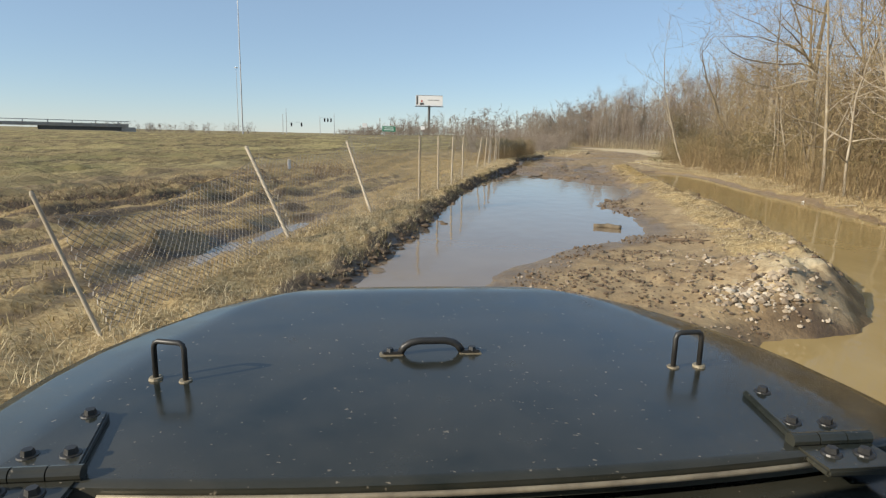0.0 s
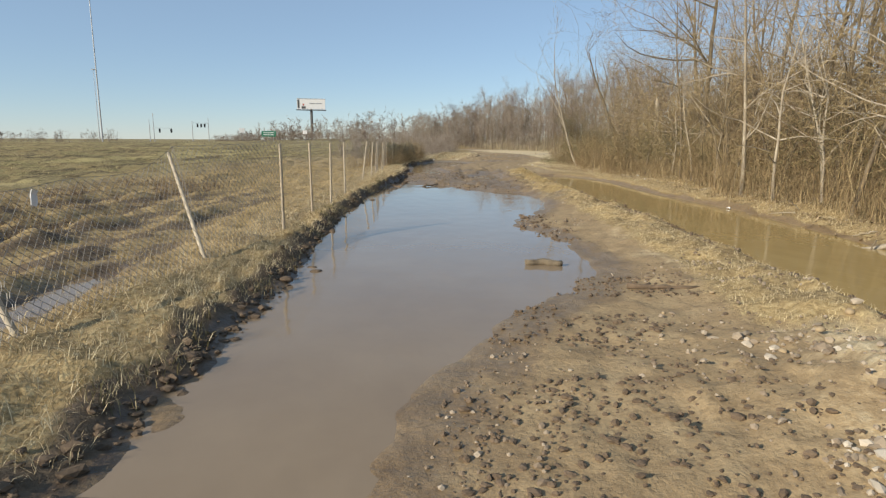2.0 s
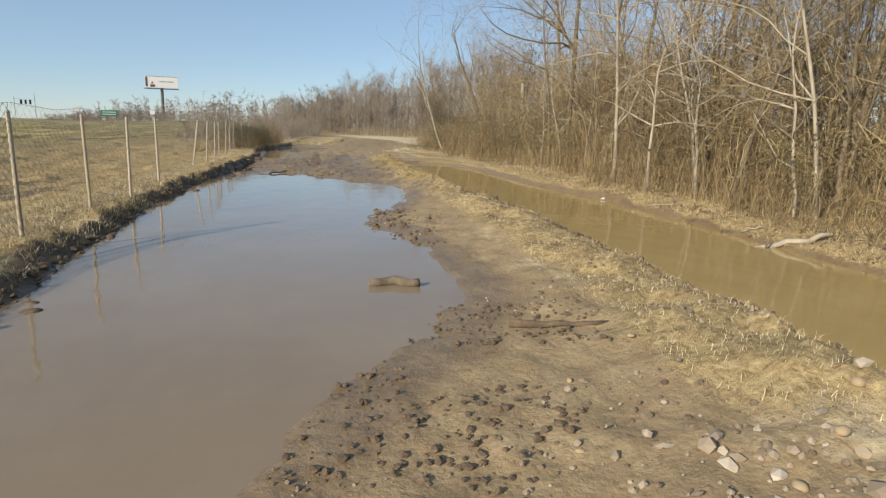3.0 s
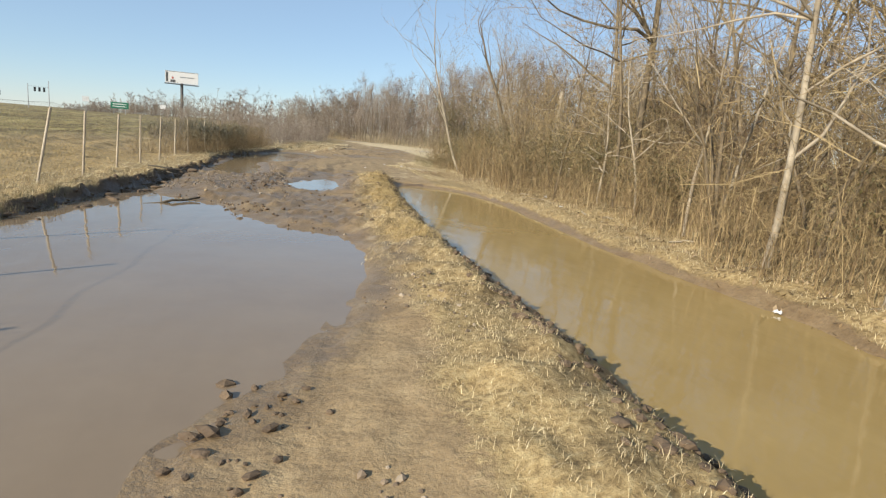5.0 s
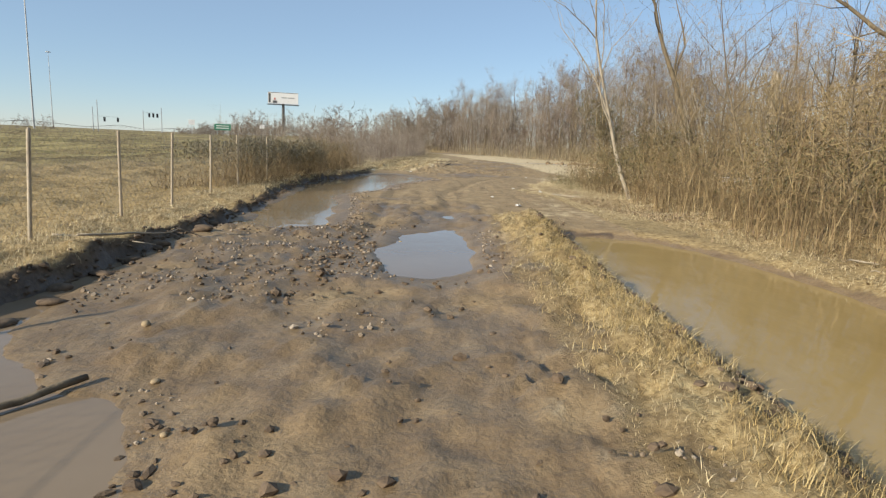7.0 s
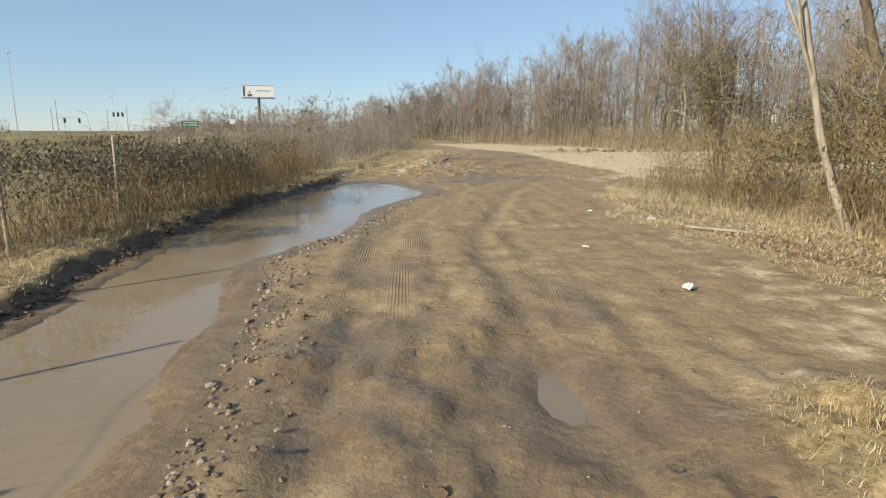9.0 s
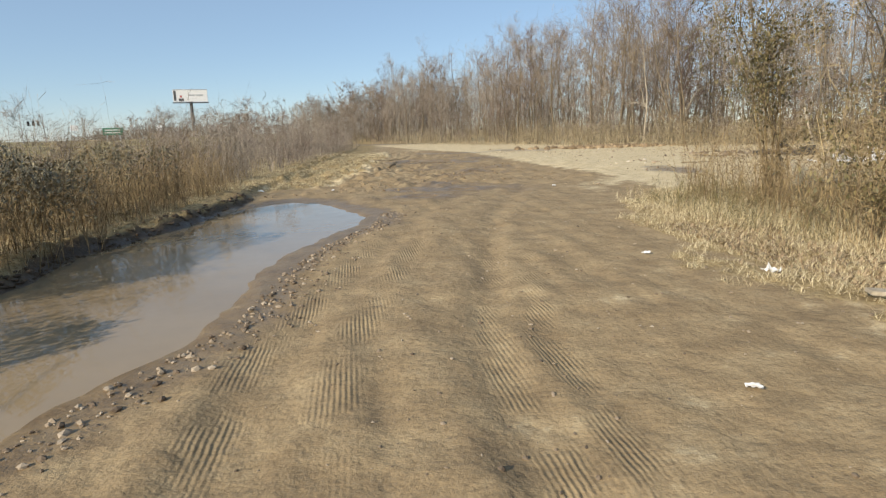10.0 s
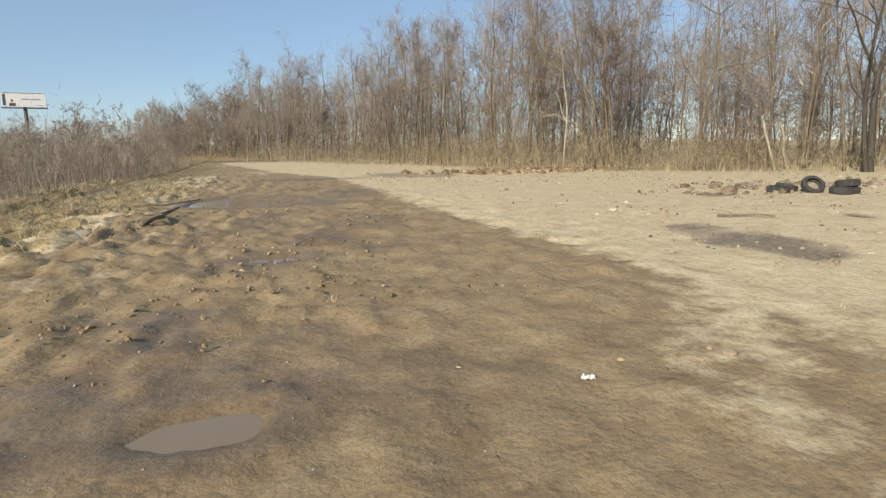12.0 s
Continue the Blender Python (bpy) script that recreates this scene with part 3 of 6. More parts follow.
def build_ground():
    gx = axis_of([-3000, -300, -60, -12, -4.2, -3.1, 4.8, 9, 12, 30, 300, 3000], [400, 30, 3, 0.26, 0.16, 0.075, 0.075, 0.17, 0.3, 1.4, 30, 400])
    gy = axis_of([-3000, -100, -5, 3, 7, 58, 68, 90, 140, 500, 4000], [400, 12, 0.6, 0.2, 0.14, 0.15, 0.18, 0.5, 2.5, 15, 400])
    X, Y = np.meshgrid(gx, gy)
    z, masks = relief(X.ravel(), Y.ravel())
    ny, nx = X.shape
    i = (np.arange(ny - 1)[:, None] * nx + np.arange(nx - 1)[None]).ravel()
    me = mesh_of("ground", np.stack([X.ravel(), Y.ravel(), z], 1), np.stack([i, i + 1, i + nx + 1, i + nx], 1), M_GROUND, True)
    for k, v in masks.items():
        me.attributes.new(k, 'FLOAT', 'POINT').data.foreach_set("value", v.astype(np.float32))
    tagged(new("ground", me), "rutted muddy track between dry grass banks and fields", "ground", kind="structure")


def build_water(name, outline, level, material, label, grow=0.6):
    """A flat sheet of water a little wider than its outline; the ground makes the shore."""
    n = len(outline)
    out = []
    for i, (x, y) in enumerate(outline):
        (ax, ay), (bx, by) = outline[i - 1], outline[(i + 1) % n]
        t = Vector((bx - ax, by - ay)).normalized()
        a = sum(p[0] * q[1] - q[0] * p[1] for p, q in zip(outline, outline[1:] + outline[:1]))
        s = grow if a > 0 else -grow
        out.append((x + t.y * s, y - t.x * s))
    bm = bmesh.new()
    f = bm.faces.new([bm.verts.new((x, y, level)) for x, y in out])
    if f.calc_area() and f.normal.z < 0:
        f.normal_flip()
    bmesh.ops.recalc_face_normals(bm, faces=bm.faces)
    bmesh.ops.triangulate(bm, faces=bm.faces)
    for g in bm.faces:
        if g.normal.z < 0:
            g.normal_flip()
    tagged(part(name, bm, material, None), label, "water", kind="structure")


build_ground()
build_water("water_1", POOL_LONG, -0.03, M_PUDDLE, "long brown puddle flooding the track beside the fence")
build_water("water_2", POOL_ROUND, -0.03, M_PUDDLE, "round muddy puddle in the middle of the track")
build_water("water_3", POOL_SMALL, -0.045, M_PUDDLE, "small shallow puddle on the muddy track", 0.25)
build_water("water_4", POOL_HEDGE, -0.03, M_SILT, "long muddy puddle along the overgrown hedge bank")
build_water("water_5", POOL_FAR, -0.01, M_SILT, "shallow dark puddle at the edge of the clearing")
for k, outline in enumerate(SPOTS):
    build_water("water_%d" % (8 + k), outline, -0.022, M_PUDDLE, "tiny bright puddle on the brown track", 0.14)
build_water("water_7", POOL_FIELD, -0.075, M_PUDDLE, "thin strip of water in a field rut")
build_water("water_6", DITCH, -0.10, M_DITCH, "flooded ditch full of opaque tan water", 0.35)


# ---- trees and brush ----
def grow_tree(seed, tall, stems=1, lean=0.0, levels=4, limbs=9, fork=5, twig=5, spread=0.75, thick=0.018, low=0.28, reach=1.0, bias=(0, 0, 0), lift=0.09):
    """Skeleton of a bare tree: arrays of segments, heavy wood and fine twigs apart."""
    rng = random.Random(seed)
    heavy, fine = [], []

    def go(p, d, length, r, level, count):
        n = (9, 6, 4, 3, 2)[level]
        pts = [p]
        for k in range(n):
            wob = (0.08, 0.22, 0.27, 0.26, 0.25)[level]
            d = (d + Vector((rng.gauss(0, wob), rng.gauss(0, wob), rng.gauss(0, wob) + (lift if level else 0.03)))).normalized()
            q = p + d * (length / n)
            ra, rb = r * (1 - 0.85 * k / n), r * (1 - 0.85 * (k + 1) / n)
            (heavy if level < 2 else fine).append((*p, *q, ra, rb))
            p = q
            pts.append((p, d, rb, (k + 1) / n))
        if level + 1 >= levels:
            return
        kids = count[level] if level < len(count) else 3
        for j in range(kids):
            u = rng.uniform(low if level == 0 else 0.15, 0.98)
            k = min(int(u * n), n - 1)
            bp, bd, br, _ = pts[k + 1]
            side = Vector((rng.gauss(0, 1), rng.gauss(0, 1), rng.gauss(0, 0.5)))
            if level == 0:
                side += Vector(bias)
            side = (side - bd * side.dot(bd)).normalized()
            w = spread * rng.uniform(0.6, 1.2)
            nd = (bd * (1 - 0.3 * w) + side * w + Vector((0, 0, 0.15))).normalized()
            go(bp, nd, length * rng.uniform(0.30, 0.55) * reach * (1.15 - 0.5 * u if level == 0 else 1), max(br * (rng.uniform(0.45, 0.65) if level == 0 else rng.uniform(0.28, 0.48)), 0.003), level + 1, count)

    for s in range(stems):
        a = rng.uniform(0, 6.3)
        off = Vector((math.cos(a), math.sin(a), 0)) * (0.0 if stems == 1 else rng.uniform(0.05, 0.3))
        tilt = Vector((math.cos(a) * 0.18 * (stems > 1) + lean, math.sin(a) * 0.18 * (stems > 1), 1)).normalized()
        h = tall * (1 if s == 0 else rng.uniform(0.6, 0.95))
        go(off - Vector((0, 0, 0.15)), tilt, h, h * thick, 0, (limbs, fork, twig, 3))
    return np.array(heavy), np.array(fine)


def tree_parts(seed, **kw):
    heavy, fine = grow_tree(seed, **kw)
    trunk = mesh_of("trunk", *tubes(heavy[:, :3], heavy[:, 3:6], heavy[:, 6], heavy[:, 7], 6), M_BARK, True)
    stout = fine[:, 6] > 0.009
    a, b = fine[stout], fine[~stout]
    r = np.random.default_rng(seed)
    crown = mesh_of("crown", *joined([tubes(a[:, :3], a[:, 3:6], a[:, 6], a[:, 7], 3),
                                      ribbons(b[:, :3], b[:, 3:6], np.maximum(b[:, 6], 0.0045), np.maximum(b[:, 7], 0.0032), r)]), M_TWIG)
    return trunk, crown


def make_tree(seed, label, bark=None, **kw):
    trunk, crown = tree_parts(seed, **kw)
    if bark:
        trunk.materials[0] = bark
    ob = new("tree")
    part("trunk", trunk, None, ob)
    part("crown", crown, None, ob, "bare brown winter twigs")
    return tagged(ob, label, "tree", "trees of the roadside wood")


def place(ob, x, y, turn=0.0, size=1.0, tip=0.0, dz=0.0):
    m = pose(x, y, float(height(x, y)[0]) + dz, tip, 0, turn) @ Matrix.Scale(size, 4)
    ob.matrix_basis = m
    return ob


def place_copy(ob, x, y, turn, size, tip=0.0):
    m = pose(x, y, float(height(x, y)[0]), tip, 0, turn)
    keep = ob.scale.copy()
    ob.scale = (size, size, size)
    c = copy_thing(ob, m)
    ob.scale = keep
    return c


rng = random.Random(7)
kinds = [
    make_tree(11, "tall bare grey tree on the ditch bank", tall=11.0, limbs=15, fork=7, twig=5, spread=0.85, thick=0.0068),
    make_tree(12, "slender pale bare tree in the undergrowth", M_BARKPALE, tall=9.0, limbs=13, fork=6, twig=5, spread=0.85, thick=0.0068),
    make_tree(13, "many-stemmed bare tree in the brush", tall=7.5, stems=4, limbs=8, fork=5, twig=4, spread=0.8, thick=0.010),
    make_tree(14, "broad bare tree with wide limbs", tall=12.0, limbs=16, fork=7, twig=5, spread=1.0, thick=0.0072),
    make_tree(15, "young bare tree with thin upright shoots", tall=6.5, stems=3, limbs=9, fork=5, twig=4, spread=0.7, thick=0.010),
]
spots = [(9.5, 18.5), (10.4, 21.0), (12.8, 24.5), (13.5, 20.0), (10.8, 24.0), (11.6, 29.5)]
for ob, (x, y) in zip(kinds, spots):
    place(ob, x, y, rng.uniform(0, 360), rng.uniform(0.75, 0.95) * (0.7 if y > 24.5 else 1.0))
wood_spots = []
for x0, x1, y0, y1, count in ((9.5, 12.5, 8, 46, 16), (12.5, 18, 10, 56, 9), (18, 27, 14, 58, 8), (10.5, 14, 46, 52, 4), (10.5, 15, 11, 25, 8)):
    for _ in range(count):
        for _ in range(30):
            x, y = rng.uniform(x0, x1), rng.uniform(y0, y1)
            if all(math.hypot(x - a, y - b) > 1.5 for a, b in wood_spots + spots):
                break
        wood_spots.append((x, y))
for x, y, turn, size in ((12.9, 23.2, 20, 1.0), (14.6, 26.4, 150, 1.1), (13.6, 29.6, 260, 1.05), (15.6, 31.2, 80, 1.15), (16.8, 27.8, 330, 1.1), (14.4, 33.6, 200, 1.0), (17.6, 33.2, 45, 1.15), (12.6, 18.6, 110, 1.1),
                         (14.2, 21.4, 290, 1.15), (16.2, 23.6, 10, 1.2), (12.2, 26.8, 190, 0.9), (18.4, 29.4, 240, 1.1)):
    place_copy(kinds[int(turn) // 10 % 4 if int(turn) // 10 % 4 != 2 else 0], x, y, turn, size)
for x, y in wood_spots:
    k = rng.choices(range(5), (3, 4, 3, 2, 4))[0]
    size = rng.uniform(0.75, 1.15) * float(np.interp(y, [8, 22, 28, 38, 50], [0.95, 0.9, 0.68, 0.60, 0.52]))
    place_copy(kinds[k], x, y, rng.uniform(0, 360), size, rng.uniform(-4, 4))


def bare_wood(name, labels, seed, x, y, tall, twigs=1.0, fat=0.010, low=0.14, limbs=15, near=False, rise=0.0):
    """Bare trees in the distance: trunks, ascending limbs and a haze of twigs, joined by colour."""
    r = np.random.default_rng(seed)
    n = len(x)
    base = np.stack([x, y, height(x, y) - 0.2], 1)
    lean = np.stack([r.normal(0, 0.05, n), r.normal(0, 0.05, n), np.ones(n)], 1)
    steps = 7
    trunk = [base]
    for k in range(steps):
        trunk.append(trunk[-1] + lean * (tall / steps)[:, None] + np.stack([r.normal(0, 0.014, n) * tall, r.normal(0, 0.014, n) * tall, 0 * tall], 1))
    trunk = np.array(trunk)
    thick = tall * r.uniform(0.0045, 0.0095, n)
    red = r.random(n) < 0.25
    stout = [[], [], [], []]
    fine = {False: [[], [], [], []], True: [[], [], [], []]}

    def keep(store, *arrays):
        for s, a in zip(store, arrays):
            s.append(a)
    for k in range(steps):
        keep(stout, trunk[k], trunk[k + 1], thick * (1.05 - 0.9 * k / steps), thick * (1.05 - 0.9 * (k + 1) / steps))

    def shoot(idx, p, d, length, r0, bits, lift):
        """Wavering shoots from p along d: returns their points."""
        pts = [p]
        for k in range(bits):
            d = d + r.normal(0, 0.27, d.shape)
            d[:, 2] += lift
            d /= np.linalg.norm(d, axis=1)[:, None]
            q = pts[-1] + d * (length / bits)[:, None]
            a, b = r0 * (1 - 0.75 * k / bits), r0 * (1 - 0.75 * (k + 1) / bits)
            for c in (False, True):
                m = red[idx] == c
                keep(fine[c], pts[-1][m], q[m], np.maximum(a, fat * 0.5)[m], np.maximum(b, fat * 0.35)[m])
            pts.append(q)
        return np.array(pts)

    def along(pts, idx, f):
        k = np.minimum((f * (len(pts) - 1)).astype(int), len(pts) - 2)
        w = (f * (len(pts) - 1) - k)[:, None]
        return pts[k, idx] * (1 - w) + pts[k + 1, idx] * w
    idx = np.repeat(np.arange(n), limbs)
    u = r.uniform(low, 0.97, len(idx))
    a = r.uniform(0, 2 * np.pi, len(idx))
    d = np.stack([np.cos(a), np.sin(a), r.uniform(0.15, 1.2, len(idx)) + rise], 1)
    d /= np.linalg.norm(d, axis=1)[:, None]
    L = tall[idx] * r.uniform(0.24, 0.50, len(idx)) * (1.15 - 0.75 * u)
    limb = shoot(idx, along(trunk, idx, u), d, L, thick[idx] * 0.45 * (1.1 - u), 3, 0.05)
    prev, pidx, plen = limb, idx, L
    for count, bits, cut in ((4 * twigs, 2, 0.55), (2.3 * twigs, 1, 0.85)):
        m = int(len(pidx) * count)
        j = r.integers(0, len(pidx), m)
        p = along(prev, j, r.uniform(0.1, 1.0, m))
        d = prev[-1, j] - prev[0, j]
        d /= np.maximum(np.linalg.norm(d, axis=1)[:, None], 1e-6)
        d = d * 0.6 + r.normal(0, 0.75, d.shape)
        d[:, 2] += 0.25 + 0.5 * rise
        d /= np.linalg.norm(d, axis=1)[:, None]
        L = plen[j] * r.uniform(0.3, 1.0, m) * cut + 0.15
        prev = shoot(pidx[j], p, d, L, np.full(m, fat * (1.0 if bits == 2 else 0.6)), bits, 0.06)
        pidx, plen = pidx[j], L
    c = [np.concatenate(q) for q in stout]
    tagged(new(name, mesh_of(name, *tubes(*c, 4), M_BARK, True)), labels[0], "woodland", kind="stuff")
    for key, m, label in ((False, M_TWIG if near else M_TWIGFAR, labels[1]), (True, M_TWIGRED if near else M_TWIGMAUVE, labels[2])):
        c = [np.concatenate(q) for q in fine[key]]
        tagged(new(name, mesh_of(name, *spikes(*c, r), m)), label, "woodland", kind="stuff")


def along_line(line, depth, count, seed, power=1.3):
    """Random places in a band on one side of a line."""
    r = np.random.default_rng(seed)
    line = np.array(line, float)
    seg = np.linalg.norm(np.diff(line, axis=0), axis=1)
    cum = np.concatenate([[0], np.cumsum(seg)])
    s = r.uniform(0, cum[-1], count)
    k = np.minimum(np.searchsorted(cum, s, side="right") - 1, len(seg) - 1)
    d = (line[k + 1] - line[k]) / seg[k][:, None]
    p = line[k] + d * (s - cum[k])[:, None] + np.stack([-d[:, 1], d[:, 0]], 1) * (depth * r.uniform(0, 1, count) ** power)[:, None]
    return p[:, 0], p[:, 1], r.uniform(0.72, 1.12, count)


WOOD_X, WOOD_H = [-8, 2, 9, 20, 28], [0.55, 0.58, 0.72, 0.92, 1.0]
x, y, k = along_line([(60, 66), (44, 72), (34, 80), (26, 88), (20, 102), (8, 127), (-8, 160)], -8, 95, 5)
bare_wood("far_woods", ("grey trunks along the edge of the far wood", "bare brown winter wood behind the clearing", "russet bare trees at the edge of the clearing"),
          5, x, y, 13.5 * k * np.interp(x, WOOD_X, WOOD_H), 2.5, 0.011, 0.24, rise=0.7)
x, y, k = along_line([(66, 72), (46, 78), (37, 86), (29, 95), (23, 109), (10, 134), (-8, 165)], -26, 185, 15)
bare_wood("deep_woods", ("grey trunks deep in the far wood", "depth of the bare wood behind the clearing", "russet depth of the bare wood"),
          15, x, y, 13.0 * k * np.interp(x, WOOD_X, WOOD_H), 1.8, 0.018, rise=0.6)
x, y, k = along_line([(4, 150), (-12, 175), (-26, 200), (-50, 235), (-95, 300), (-150, 400)], -60, 320, 6)
bare_wood("distant_treeline", ("trunks of the distant treeline", "low hazy line of distant bare trees", "russet patch of distant bare trees"),
          6, x, y, k * np.interp(x, [-150, -100, -75, -45, 0], [4, 6, 8.5, 9.5, 10]), 1.0, 0.058, 0.02, 10)
x, y, k = along_line([(4, 148), (-12, 173), (-26, 198), (-50, 233), (-95, 298), (-150, 398)], -30, 330, 26, 1.0)
bare_wood("treeline_brush", ("stems of the brush under the distant trees", "brown brush under the distant trees", "russet brush under the distant trees"), 26, x, y, 4.2 * k, 0.6, 0.075, 0.02, 9)
x, y, k = along_line([(-118, 235), (-165, 255), (-215, 262)], 25, 90, 16)
bare_wood("crest_trees", ("stems of low trees behind the field crest", "low dark trees behind the field crest", "russet low trees behind the field crest"),
          16, x, y, k * 4.2 + 0.6, 0.7, 0.04, 0.02, 12)
x, y, k = along_line([(60, 67), (44, 73), (34, 81), (26, 89), (20, 103), (8, 128), (-8, 161)], -14, 240, 17, 1.0)
bare_wood("wood_understorey", ("thin stems of the wood's understorey", "brown understorey saplings filling the far wood", "russet saplings filling the far wood"),
          17, x, y, 5.2 * k * np.interp(x, WOOD_X, [0.7, 0.7, 0.8, 0.95, 1.0]), 1.1, 0.016, 0.02)
x, y, k = along_line([(75, 84), (50, 94), (40, 104), (32, 122), (18, 150), (0, 185)], -16, 250, 19, 1.0)
bare_wood("wood_backing", ("stems at the back of the far wood", "hazy brown thicket at the back of the far wood", "russet thicket at the back of the far wood"), 19, x, y, 9.5 * k, 0.8, 0.034, 0.02, 12)
x, y, k = along_line([(11.5, 10), (12.5, 26), (12.6, 40), (13, 52)], -9, 240, 18, 1.0)
bare_wood("wood_undergrowth", ("thin stems behind the roadside brush", "brown saplings behind the roadside brush", "dark russet saplings behind the roadside brush"),
          18, x, y, 5.4 * k * np.interp(y, [8, 24, 30, 52], [1.3, 1.25, 0.95, 0.8]), 1.5, 0.008, 0.03, near=True)
x, y, k = along_line([(20, 4), (21, 30), (22, 56), (34, 60)], -26, 105, 8)
bare_wood("inner_wood", ("grey trunks inside the roadside wood", "dense bare wood beyond the ditch", "russet saplings inside the wood"), 8, x, y, 8.4 * k * np.interp(y, [8, 24, 34, 60], [1.25, 1.15, 0.9, 0.85]), 1.0, 0.010, near=True)
for x, y, turn, size in ((20.6, 100, 40, 0.8), (23.6, 91.5, 160, 0.9), (27.5, 86.0, 300, 1.05), (31.0, 82.0, 75, 1.1), (37.0, 77.2, 220, 1.1), (41.0, 73.5, 10, 1.15), (47.0, 70.5, 130, 1.1)):
    place_copy(kinds[int(turn) % 2 * 3], x, y, turn, size)

dark_tree = make_tree(91, "stout dark tree with pale broken limbs at the wood's edge", plain("dark_bark", (0.030, 0.026, 0.020), (0.085, 0.072, 0.055), 7, 0.9, 0, 0.02, (1, 1, 0.25)),
                      tall=15.0, stems=2, limbs=14, fork=6, twig=5, spread=0.8, thick=0.013, low=0.2)
place(dark_tree, 36.8, 75.6, 40, 1.0)


def thicket(name, label, seed, spots, tall, lean, materials, twigs=4, width=0.006, category="brush"):
    """Canes and side shoots of a thicket, in one mesh."""
    r = np.random.default_rng(seed)
    x, y = spots
    n = len(x)
    z = height(x, y) - 0.05
    h = tall * r.uniform(0.35, 1.1, n) * np.clip(0.85 + 0.55 * fractal(x * 0.45, y * 0.45, seed + 8, 2), 0.35, 1.35)
    a = r.uniform(0, 2 * np.pi, n)
    k = lean * r.uniform(0.1, 1.0, n)
    drift = np.stack([np.cos(a) * k, np.sin(a) * k], 1)
    pieces, prev = [], np.stack([x, y, z], 1)
    w = width * r.uniform(0.6, 1.6, n)
    segs = 5
    bend = r.uniform(1.2, 2.6, n)
    pts = [prev]
    for s in range(1, segs + 1):
        u = s / segs
        q = np.stack([x + drift[:, 0] * h * u ** bend + r.normal(0, 0.03, n), y + drift[:, 1] * h * u ** bend + r.normal(0, 0.03, n),
                      z + h * (u - 0.25 * k * u ** 3)], 1)
        pieces.append(ribbons(prev, q, w * (1 - 0.8 * (u - 1 / segs)), w * (1 - 0.8 * u), r))
        prev = q
        pts.append(q)
    pts = np.array(pts)
    for _ in range(twigs):
        s = r.integers(1, segs, n)
        f = r.uniform(0, 1, n)[:, None]
        i = np.arange(n)
        p = pts[s, i] * (1 - f) + pts[s + 1, i] * f
        d = r.normal(0, 1, (n, 3))
        d[:, 2] = d[:, 2] * 0.5 + 0.25
        d = d / np.linalg.norm(d, axis=1)[:, None] * (h * r.uniform(0.08, 0.24, n))[:, None]
        mid = p + d * 0.55
        end = p + d + np.stack([r.normal(0, .05, n), r.normal(0, .05, n), r.normal(-0.03, .06, n)], 1)
        pieces.append(ribbons(p, mid, w * 0.55, w * 0.4, r))
        pieces.append(ribbons(mid, end, w * 0.4, w * 0.2, r))
    ob = new(name, mesh_of(name, *joined(pieces), materials))
    return tagged(ob, label, category, kind="stuff")


def leaves(name, label, seed, centres, size, material, category="foliage"):
    """Loose small leaves, each a bent pair of faces."""
    r = np.random.default_rng(seed)
    n = len(centres)
    d = r.normal(0, 1, (n, 3))
    d /= np.linalg.norm(d, axis=1)[:, None]
    u, _ = frames_of(d)
    l = size * r.uniform(0.6, 1.4, n)[:, None]
    c = np.asarray(centres)
    v = np.stack([c - d * l, c + u * l * 0.42, c + d * l, c - u * l * 0.42], 1).reshape(-1, 3)
    ob = new(name, mesh_of(name, v, np.arange(4 * n).reshape(-1, 4), material))
    return tagged(ob, label, category, kind="stuff")


def strip_spots(seed, n, y0, y1, edge_y, edge_x, depth, power=1.6, side=1):
    """Random places in a strip that starts at a given edge."""
    r = np.random.default_rng(seed)
    y = r.uniform(y0, y1, n)
    x = np.interp(y, edge_y, edge_x) + side * depth * r.uniform(0, 1, n) ** power + 0.5 * lattice(y * 0.7, y * 0 + 3.0, 5) + 0.25 * lattice(y * 2.1, y * 0 + 4.0, 6)
    keep = fractal(x * 0.5, y * 0.5, seed + 3, 2) > -0.65
    return x[keep], y[keep]


EDGE_Y = [2, 10, 15, 20, 26, 31, 36, 40, 44, 47, 51, 54]
EDGE_X = [8.8, 8.8, 8.7, 9.0, 9.0, 9.4, 9.0, 9.0, 8.6, 7.9, 8.0, 9.5]
thicket("undergrowth", "dense tan canes and brambles under the trees", 21, strip_spots(21, 3600, 6, 53.5, EDGE_Y, EDGE_X, 4.0), 1.9, 0.95, M_CANE, 5, 0.0045)
thicket("undergrowth_canes", "pale upright canes standing along the wood edge", 24, strip_spots(24, 2300, 6, 53.5, EDGE_Y, [v - 0.1 for v in EDGE_X], 2.6), 2.3, 0.45, M_CANE, 5, 0.0065)
thicket("undergrowth_saplings", "thin bare saplings crowding the wood edge", 22, strip_spots(22, 1700, 6, 52, EDGE_Y, EDGE_X, 7.0, 1.2), 3.2, 0.5, M_TWIG, 11, 0.006)
thicket("undergrowth_deep", "brown brush filling the inside of the wood", 23, strip_spots(23, 2400, 6, 56, EDGE_Y, [v + 4 for v in EDGE_X], 14.0, 1.0), 3.0, 0.5, M_TWIGRED, 5, 0.010)
r = np.random.default_rng(31)
sx, sy = strip_spots(32, 60000, 8, 53, EDGE_Y, EDGE_X, 3.2, 1.5)
clump = fractal(sx * 0.35, sy * 0.35, 51, 2) + np.interp(sy, [8, 14, 26, 30, 42, 53], [-0.05, 0.12, 0.10, -0.10, -0.12, 0.10])
ok = clump > 0.1
sx, sy = sx[ok], sy[ok]
